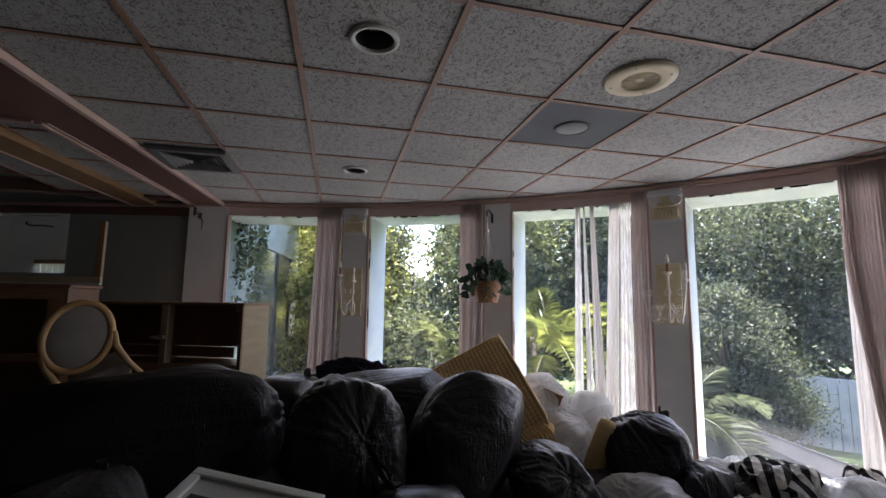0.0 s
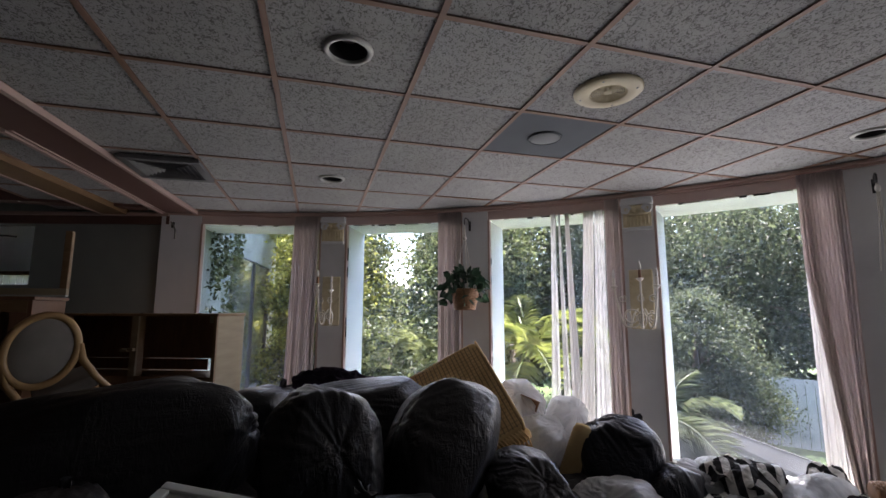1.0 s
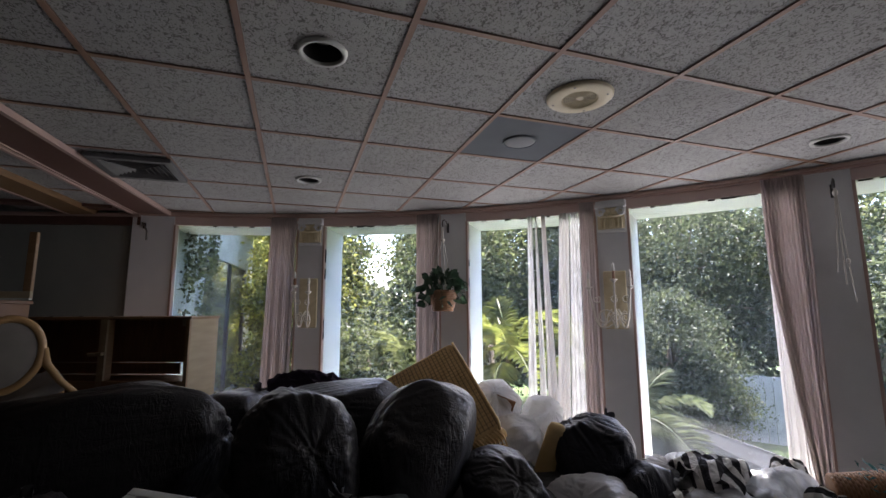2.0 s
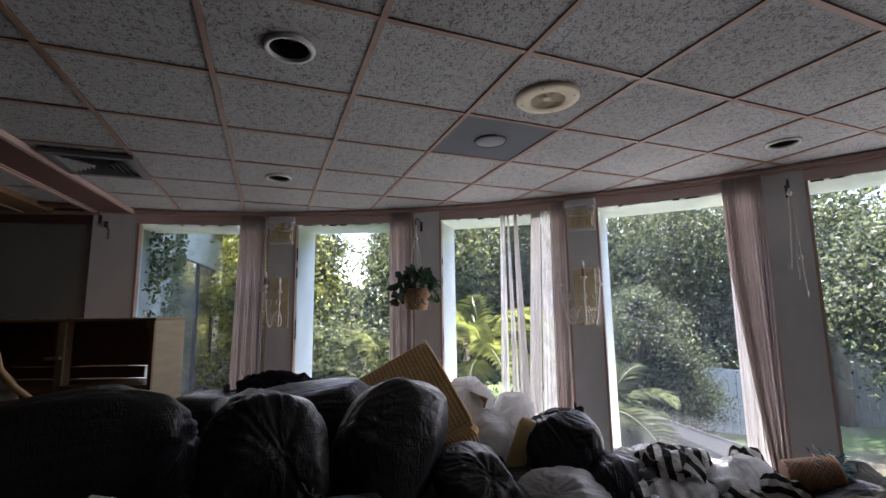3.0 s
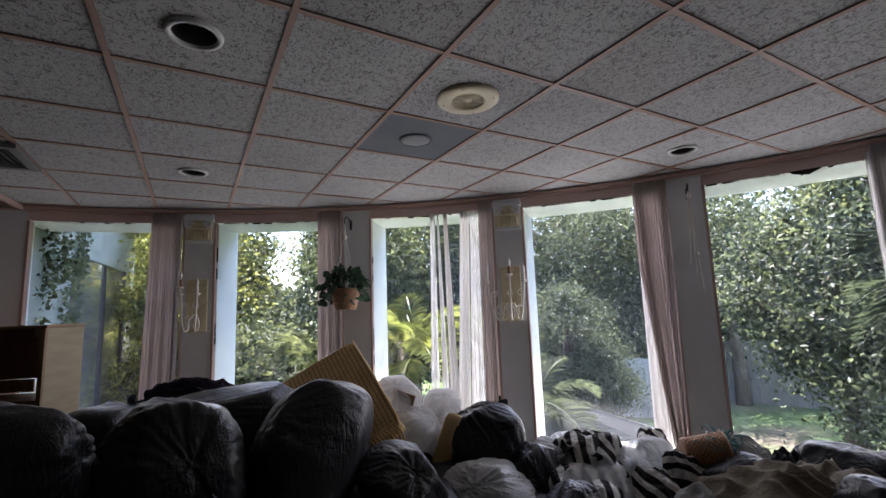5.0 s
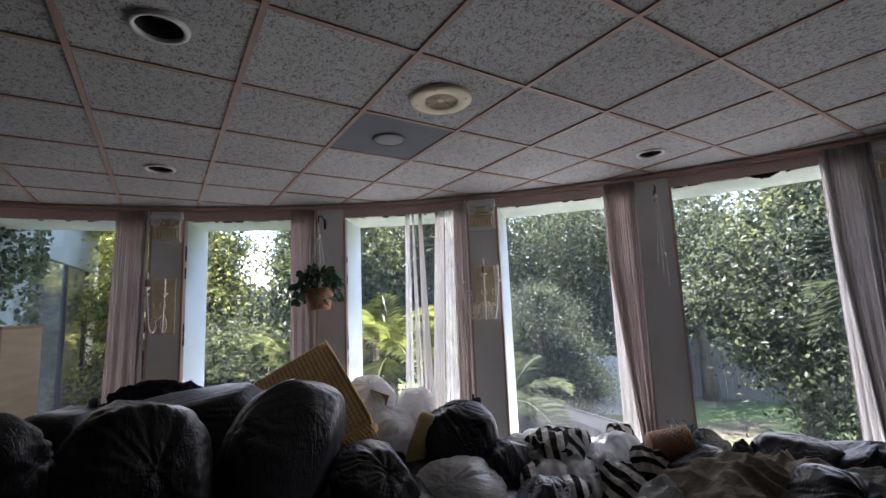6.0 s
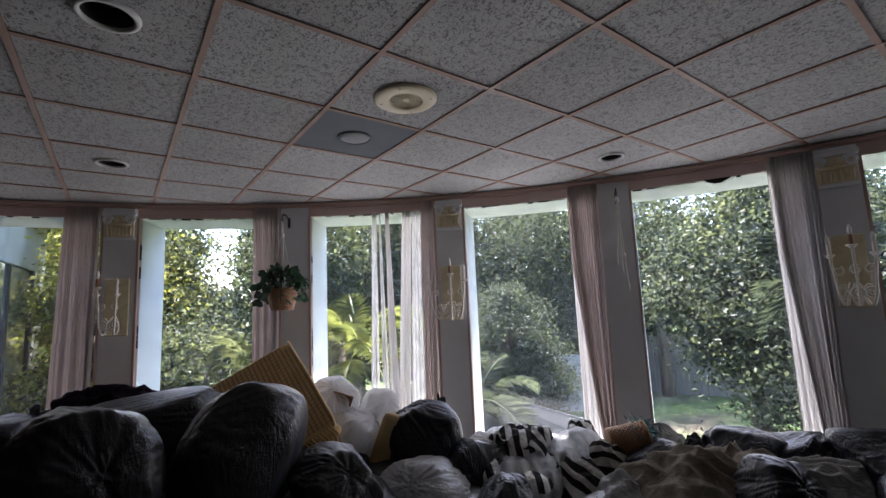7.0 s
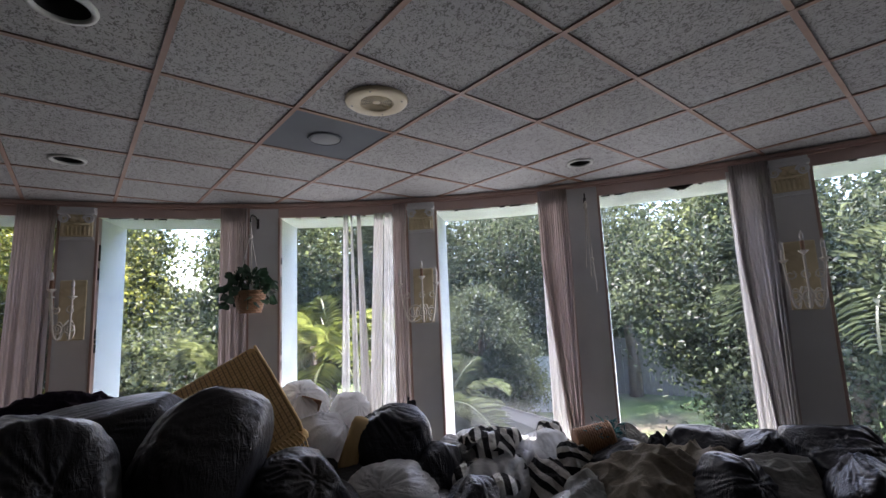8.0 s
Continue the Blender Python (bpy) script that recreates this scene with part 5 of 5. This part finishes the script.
part("lower_back", box(0.023, CW - 0.023, -CD, -CD + 0.01, 0.05, 0.925), M_WOODDARK, cab)
part("drawer_runner", box(0.711, 0.77, 0.005, 0.05, 1.14, 1.165, 0.003), M_WOODPALE, cab)
part("drawer_runner", box(0.66, 0.71, 0.021, 0.05, 1.145, 1.17, 0.003), M_WOODPALE, cab)
part("corner_block", box(0.031, 0.075, -0.03, 0.0, CH - 0.075, CH - 0.022, 0.002), M_WOODPALE, cab)
for i in range(5):
    x = 0.20 + i * 0.25
    part("screw_cap", lathe([(0, 0.006), (0.014, 0.004), (0.016, 0.0)], 12), M_BLACK, cab, at=pose(x, -0.06, CH))

cab2 = thing("dark_cabinet", "dark walnut cabinet standing behind the bags", "cabinet", pose(-3.15, 3.72, 0))
part("side_panel", box(0, 0.025, 0, 0.42, 0, 1.53, 0.002), M_WOODDARK, cab2)
part("side_panel", box(1.275, 1.30, 0, 0.42, 0, 1.53, 0.002), M_WOODDARK, cab2)
part("top", box(-0.02, 1.32, -0.02, 0.42, 1.531, 1.555, 0.004), M_WOODDARK, cab2)
part("rail", box(0.026, 1.274, 0, 0.03, 1.45, 1.53, 0.003), M_WOOD, cab2)
part("rail", box(0.026, 1.274, 0, 0.03, 1.02, 1.08, 0.003), M_WOODDARK, cab2)
part("stile", box(1.18, 1.274, 0.0, 0.03, 1.081, 1.449, 0.003), M_WOODDARK, cab2)
part("back_panel", box(0.026, 1.274, 0.40, 0.42, 0.05, 1.53), M_WOODDARK, cab2)

# wooden sash leaning above it
ws = thing("window_sash", "empty wooden sash with a pale lower rail", "window frame", pose(-2.68, 3.86, 1.556))
part("bottom_rail", box(0.0, 0.96, -0.02, 0.02, 0.0, 0.06, 0.004), M_WOODPALE, ws)
# Off-white strip for the bright line of light along the sash's bottom.
part("lit_edge", box(0.0, 0.975, -0.06, -0.021, 0.0, 0.012, 0.002), M_WHITEPLASTIC, ws)
part("stile", box(0.915, 0.96, -0.02, 0.02, 0.0605, 0.48, 0.004), M_WOOD, ws)
part("stile", box(0.21, 0.275, -0.02, 0.02, 0.0605, 0.52, 0.004), M_WOOD, ws)
hk = thing("wall_bracket", "dark curved bracket with a bell shaped shade", "bracket", pose(-2.06, 3.86, 1.98))
part("arm", tube([(0.0, 0, 0.0), (-0.06, -0.01, 0.005), (-0.13, -0.02, 0.0), (-0.16, -0.02, 0.012), (-0.155, -0.02, 0.03)], 0.007, 8), M_BLACK, hk, smooth=True)

# pale appliance panel in front of the bags
tr = thing("appliance_panel", "off-white plastic appliance panel lying on the bags", "panel", pose(-0.30, 1.50, 0.80, 12, 10, -16))
part("plate", box(-0.22, 0.22, -0.22, 0.22, 0.0, 0.018, 0.006), M_WHITEPLASTIC, tr)
for x0, x1, y0, y1 in ((-0.22, 0.22, 0.185, 0.22), (-0.22, -0.185, -0.22, 0.184), (0.185, 0.22, -0.22, 0.184), (-0.184, 0.184, -0.22, -0.19)):
    part("raised_rim", box(x0, x1, y0, y1, 0.0185, 0.032, 0.005), M_WHITEPLASTIC, tr)
part("slot", box(-0.17, -0.02, 0.05, 0.11, 0.0185, 0.022), M_BLACK, tr, "dark slot")
heap_thing("bin_bag", BLACK, "bin bag", M_BAG, (-0.22, 1.62, 0.60), (0.30, 0.26, 0.22), 90, 10, group=GB, sub=5)


# ---- outside ----
GZ = -1.5
bm = bmesh.new()
N = 56
vs = []
for i in range(N + 1):
    row = []
    for j in range(N + 1):
        sx, sy = (i / N * 2 - 1), (j / N * 2 - 1)
        x, y = 400 * sx * abs(sx) ** 1.6, 400 * sy * abs(sy) ** 1.6
        far = math.hypot(x - 1, y - 1)
        z = GZ + 0.12 * noise.noise(Vector((x * 0.2, y * 0.2, 0))) + max(0, min(1, (far - 9) / 25)) * 0.6
        row.append(bm.verts.new((x, y, z)))
    vs.append(row)
for i in range(N):
    for j in range(N):
        bm.faces.new((vs[i][j], vs[i + 1][j], vs[i + 1][j + 1], vs[i][j + 1]))
solid("ground", bm, M_GRASS, "patchy lawn with bare dirt round the house", "ground", kind="structure", smooth=True)


def bearing(b, d, z=GZ):
    """A place d metres off at b degrees clockwise from +y."""
    return Vector((d * math.sin(radians(b)), d * math.cos(radians(b)), z))


def tree(name, label, b, d, h, cr, crown_lo, mat, seed, leaves=9000, leaf=0.13, clumps=70, lean=0.0):
    rg3 = np.random.default_rng(seed)
    at = bearing(b, d)
    t = thing(name, label, name.split("_")[-1], pose(at.x, at.y, GZ - 0.1), "garden trees")
    bm = bmesh.new()
    top = Vector((lean, lean * 0.4, h * 0.72))
    trunk = [Vector((0, 0, 0)), Vector((0.08, 0.03, h * 0.2)), Vector((lean * 0.5 - 0.06, 0.08, h * 0.45)), top]
    add_tube(bm, trunk, [0.045 * h ** 0.8, 0.036 * h ** 0.8, 0.026 * h ** 0.8, 0.01 * h ** 0.8], 9)
    centres = []
    zc, hz = (crown_lo + h) / 2, (h - crown_lo) / 2
    for k in range(clumps):
        u = rg3.normal(size=3)
        u /= np.linalg.norm(u)
        q = rg3.uniform(0.45, 1.0) ** 0.6
        centres.append(np.array([u[0] * cr * q, u[1] * cr * q, zc + u[2] * hz * q]))
    centres = np.array(centres)
    for k in range(0, clumps, 5):
        c = Vector(centres[k])
        base = trunk[1].lerp(trunk[3], min(1, max(0.1, (c.z * 0.6) / (h * 0.72))))
        mid = base.lerp(c, 0.5) + Vector((0, 0, 0.15))
        add_tube(bm, [base, mid, c], [0.013 * h ** 0.7, 0.008 * h ** 0.7, 0.003], 6)
    part("trunk", bm, M_BARK, t, smooth=True)
    which = rg3.integers(0, clumps, leaves)
    spread = rg3.uniform(0.16, 0.34, clumps) * cr
    pts = centres[which] + rg3.normal(size=(leaves, 3)) * spread[which][:, None] * np.array([0.75, 0.75, 0.6])
    dirs = rg3.normal(size=(leaves, 3)) + np.array([0, 0, -0.35])
    v, f = leaf_blades(pts, dirs, leaf, 0.55, seed + 1)
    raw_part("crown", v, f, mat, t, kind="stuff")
    return t


def frond(length, droop, seed, leaflets=30):
    """One palm frond along +x: a bent midrib with two rows of leaflets."""
    rg4 = np.random.default_rng(seed)
    k = np.linspace(0, 1, 14)
    rib = np.stack([length * k * (1 - 0.12 * k), 0.05 * length * np.sin(k * 2 + seed), length * (0.55 * k - droop * k ** 2.2)], 1)
    bm = bmesh.new()
    add_tube(bm, [tuple(p) for p in rib], [0.016 * (1 - 0.8 * q) for q in k], 5)
    rv = np.array([v.co[:] for v in bm.verts])
    s = np.linspace(0.2, 0.98, leaflets)
    base = np.stack([np.interp(s, k, rib[:, i]) for i in range(3)], 1)
    vs, fs = [], []
    for side in (-1, 1):
        ln = length * 0.40 * np.sin(np.pi * (0.12 + 0.85 * s)) * rg4.uniform(0.85, 1.1, leaflets)
        d = np.stack([np.full(leaflets, 0.75), side * np.full(leaflets, 0.8), 0.15 - 0.5 * rg4.uniform(0.3, 1, leaflets)], 1)
        d /= np.linalg.norm(d, axis=1, keepdims=True)
        w = np.array([0.013 * length ** 0.3, 0, 0])
        mid = base + d * ln[:, None] * 0.5 + np.array([0, 0, 0.03])
        tip = base + d * ln[:, None] + np.array([0, 0, -0.14]) * ln[:, None]
        quad = np.stack([base, mid - w * 0.5, tip, mid + w * 0.5], 1).reshape(-1, 3)
        n0 = sum(len(q) for q in vs)
        vs.append(quad)
        idx = np.arange(leaflets)[:, None] * 4 + n0
        fs.append(np.concatenate([idx + np.array([[0, 1, 2]]), idx + np.array([[0, 2, 3]])], 0))
    bm.free()
    ribs = np.concatenate([rib + np.array([0, 0.012, 0]), rib - np.array([0, 0.012, 0])])
    n0 = sum(len(q) for q in vs)
    vs.append(ribs)
    rf = []
    for i in range(13):
        rf += [[n0 + i, n0 + i + 1, n0 + 14 + i + 1], [n0 + i, n0 + 14 + i + 1, n0 + 14 + i]]
    fs.append(np.array(rf))
    return np.concatenate(vs), np.concatenate(fs)


def palm(label, b, d, crown_z, length, count, seed, mat):
    rg5 = random.Random(seed)
    at = bearing(b, d)
    t = thing("palm_tree", label, "palm", pose(at.x, at.y, GZ - 0.1), "garden palms")
    meshes = [raw_mesh("frond", *frond(length * q, dr, seed + i), mat) for i, (q, dr) in enumerate(((1.0, 0.75), (0.85, 0.45), (1.1, 1.0)))]
    H = crown_z - GZ + 0.1
    for s in range(3):
        x, y = rg5.uniform(-0.18, 0.18), rg5.uniform(-0.18, 0.18)
        part("stem", tube([(x, y, 0), (x * 1.3, y * 1.3, H * 0.5), (x * 1.8, y * 1.8, H)], [0.05, 0.042, 0.03], 8), M_BARK, t, smooth=True)
    for k in range(count):
        ob = new("frond", meshes[k % 3])
        ob.parent = t
        ob.matrix_basis = pose(rg5.uniform(-0.25, 0.25), rg5.uniform(-0.25, 0.25), H - rg5.uniform(0, 0.5), rg5.uniform(-12, 12), -rg5.uniform(-8, 42), 360 * k / count * 2.4 + rg5.uniform(-14, 14))
    return t


tree("garden_bush", "bright yellow green bush outside the first window", -0.8, 8.8, 5.2, 0.75, 0.3, M_LEAFSUNLIT, 101, 16200, 0.088, 60)
tree("garden_tree", "leafy tree with sunlit leaves near the house", -0.5, 11.5, 5.8, 1.6, 2.0, M_LEAFSUNLIT, 102, 16200, 0.102)
tree("garden_tree", "green tree beside a gap of bright sky", 2.6, 12.6, 7.0, 1.6, 1.6, M_LEAF, 103, 20000, 0.105)
tree("garden_tree", "green tree with overhanging sunlit branches", 19.8, 11.0, 6.6, 1.5, 1.6, M_LEAF, 104, 24000, 0.105)
# Crown above the view, trunk behind a pier; added to shade the first reveals.
tree("shade_tree", "unseen tall tree that shades the end of the house", 1.8, 7.6, 10.5, 2.4, 6.9, M_LEAF, 118, 10000, 0.13)
tree("garden_bush", "yellow green bush below the second window", 9.5, 9.0, 2.9, 1.9, 0.1, M_LEAF, 105, 20000, 0.085)
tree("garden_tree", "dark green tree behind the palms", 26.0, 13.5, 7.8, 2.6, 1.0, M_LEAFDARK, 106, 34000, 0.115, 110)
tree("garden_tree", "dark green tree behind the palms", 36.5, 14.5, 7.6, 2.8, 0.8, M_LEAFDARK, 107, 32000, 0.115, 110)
tree("garden_bush", "round topped green shrub in the garden", 45.6, 10.8, 3.7, 1.05, 0.2, M_LEAFDARK, 108, 26000, 0.07, 80)
tree("garden_bush", "low green shrub behind the garden wall", 48.5, 12.0, 2.2, 1.0, 0.1, M_LEAF, 109, 16200, 0.068)
tree("garden_tree", "tall dark tree at the end of the garden", 47.0, 16.0, 6.9, 3.0, 1.5, M_LEAFDARK, 110, 27000, 0.116, 90)
tree("garden_tree", "tall dark tree at the end of the garden", 57.0, 15.5, 6.8, 3.0, 1.5, M_LEAFDARK, 111, 27000, 0.116, 90)
tree("sea_grape_bush", "large leaved sunlit bush before the fence", 71.5, 10.5, 5.2, 1.6, 1.3, M_LEAFDARK, 112, 20000, 0.105, 90)
tree("sea_grape_bush", "large leaved sunlit bush before the fence", 75.5, 9.8, 5.8, 1.5, 0.4, M_LEAF, 113, 16000, 0.105, 70)
tree("garden_tree", "open branched tree with thin foliage", 63.0, 14.5, 6.6, 2.0, 2.6, M_LEAF, 114, 8100, 0.095, 60)
tree("garden_tree", "dense dark tree beside the house", 83.0, 9.0, 5.3, 2.0, 0.2, M_LEAFDARK, 115, 27000, 0.088, 90)
tree("garden_tree", "dense dark tree beside the house", 93.0, 10.0, 5.5, 2.2, 0.2, M_LEAFDARK, 116, 21600, 0.095, 90)
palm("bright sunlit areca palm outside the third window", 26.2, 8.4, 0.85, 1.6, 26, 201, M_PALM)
palm("green areca palm below the second window", 12.5, 8.3, 0.45, 1.5, 14, 202, M_LEAF)
palm("green areca palm by the garden wall", 40.6, 8.2, -0.15, 1.25, 16, 203, M_LEAFDARK)
palm("green areca palm by the garden wall", 38.4, 9.2, 0.3, 1.3, 12, 205, M_LEAFDARK)
palm("dark palm outside the last window", 86.0, 7.8, 1.6, 1.9, 16, 204, M_LEAFDARK)

# woods all round, too many leaves to count
rw = np.random.default_rng(300)
nw = 60000
bw = np.radians(rw.uniform(-40, 125, nw))
dw = rw.uniform(18.5, 24, nw)
hw = 4.2 + 1.4 * np.sin(bw * 9) + 1.2 * np.sin(bw * 23 + 1) + 0.8 * np.sin(bw * 51)
hw = np.where((bw > 0.13) & (bw < 0.22), np.minimum(hw, 2.4), hw)
zw = GZ + rw.uniform(0, 1, nw) ** 0.8 * (hw + 1.5)
pw = np.stack([dw * np.sin(bw), dw * np.cos(bw), zw], 1) + rw.normal(0, 0.15, (nw, 3))
v, f = leaf_blades(pw, rw.normal(size=(nw, 3)), 0.36, 0.6, 301)
wd = thing("far_woods", "dense dark green woods round the garden", "woods", kind="stuff")
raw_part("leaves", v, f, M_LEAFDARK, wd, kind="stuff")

# ivy covered wing of the house with its own window
M_WING = Matrix.Translation((-1.19, 5.95, 0)) @ pose(0, 0, 0, 0, 0, -5.6) @ Matrix.Translation((1.28, -5.95, 0))
wing = thing("house_wing", "shaded pale wing of the house with a dark framed window", "building", M_WING)
part("wall", box(-1.75, -1.28, 5.42, 6.6, GZ - 0.2, 3.0), M_SHADESTUCCO, wing)
part("wall", box(-1.75, -1.28, 6.6, 9.2, GZ - 0.2, 0.2), M_SHADESTUCCO, wing)
part("wall", box(-1.75, -1.28, 6.6, 9.2, 2.25, 3.0), M_SHADESTUCCO, wing)
part("wall", box(-1.75, -1.28, 9.2, 9.7, GZ - 0.2, 3.0), M_SHADESTUCCO, wing)
part("eave", box(-1.42, -1.05, 6.15, 9.8, 3.001, 3.15), M_SHADESTUCCO, wing)
win = part("window_frame", box(-1.34, -1.29, 6.605, 6.68, 0.205, 2.245), M_BLACK, wing)
part("window_frame", box(-1.34, -1.29, 8.0, 8.08, 0.205, 2.245), M_BLACK, wing)
part("window_frame", box(-1.34, -1.29, 9.12, 9.195, 0.205, 2.245), M_BLACK, wing)
part("pane", box(-1.325, -1.315, 6.685, 9.115, 0.21, 2.24), M_REFLECT, wing)
part("inner_wall", box(-1.75, -1.70, 6.6, 9.2, 0.2, 2.25), M_SHADESTUCCO, wing)
ri = np.random.default_rng(310)
ni = 1200
strand = ri.integers(0, 16, ni)
sy, sl = ri.uniform(5.55, 6.9, 16), ri.uniform(0.8, 2.6, 16)
pz = 3.0 - ri.uniform(0, 1, ni) ** 0.8 * sl[strand]
pi_ = np.stack([-1.27 + ri.uniform(0, 0.06, ni), sy[strand] + ri.normal(0, 0.06, ni), pz], 1)
v, f = leaf_blades(pi_, ri.normal(size=(ni, 3)) + np.array([0.3, 0, -0.8]), 0.06, 0.8, 311)
iv = thing("ivy", "ivy trailing down the shaded wing of the house", "ivy", M_WING, kind="stuff")
raw_part("leaves", v, f, M_LEAF, iv, kind="stuff")

# concrete garden wall, drive and board fence
gw = bearing(38, 8.8), bearing(60, 8.3)
dv = gw[1] - gw[0]
m_gw = Matrix.Translation((gw[0].x, gw[0].y, GZ)) @ pose(0, 0, 0, 0, 0, math.degrees(math.atan2(dv.y, dv.x)))
bm = box(0, dv.length + 1.5, -0.12, 0.12, -0.2, 1.0, 0.02)
# Top thinned to an edge, so little of it catches the sun.
for vv in bm.verts:
    if vv.co.z > 0.5:
        vv.co.y = 0.13 + 0.1 * (vv.co.y - 0.13)
        vv.co.z += 0.44 - 0.24 * vv.co.x
solid("garden_wall", bm, M_CONCRETE, "sloping weathered concrete garden wall", "wall", m_gw)
m_dr = pose(bearing(66, 7.2).x, bearing(66, 7.2).y, GZ + 0.06, 0, 0, -66)
solid("driveway", box(-4.0, 4.0, -1.0, 1.1, -0.3, 0.10, 0.03), M_CONCRETE, "grey concrete drive beside the lawn", "driveway", m_dr, kind="structure")
fence = thing("board_fence", "grey weathered board fence behind the bushes", "fence", pose(bearing(58, 15).x, bearing(58, 15).y, GZ + 0.2, 0, 0, -70))
fb = mesh_of("board", box(0, 0.135, -0.012, 0.012, -0.3, 1.55, 0.004), M_FENCE)
rf = random.Random(8)
for i in range(46):
    ob = new("board", fb)
    ob.parent = fence
    ob.matrix_basis = pose(i * 0.145, rf.uniform(-0.004, 0.004), rf.uniform(-0.03, 0.03))
for z in (0.2, 1.2):
    part("rail", box(0, 6.7, 0.013, 0.06, z, z + 0.09), M_FENCE, fence)

pale = thing("pale_fence", "pale bluish board fence among the shrubs", "fence", pose(bearing(48.5, 12.6).x, bearing(48.5, 12.6).y, GZ + 0.45, 0, 0, -55))
pb = mesh_of("board", box(0, 0.155, -0.012, 0.012, -0.8, 1.03, 0.004), M_PALEBOARD)
for i in range(12):
    ob = new("board", pb)
    ob.parent = pale
    ob.matrix_basis = pose(i * 0.165, rf.uniform(-0.004, 0.004), rf.uniform(-0.02, 0.02))
part("rail", box(0, 1.98, 0.013, 0.06, 0.9, 0.99), M_PALEBOARD, pale)
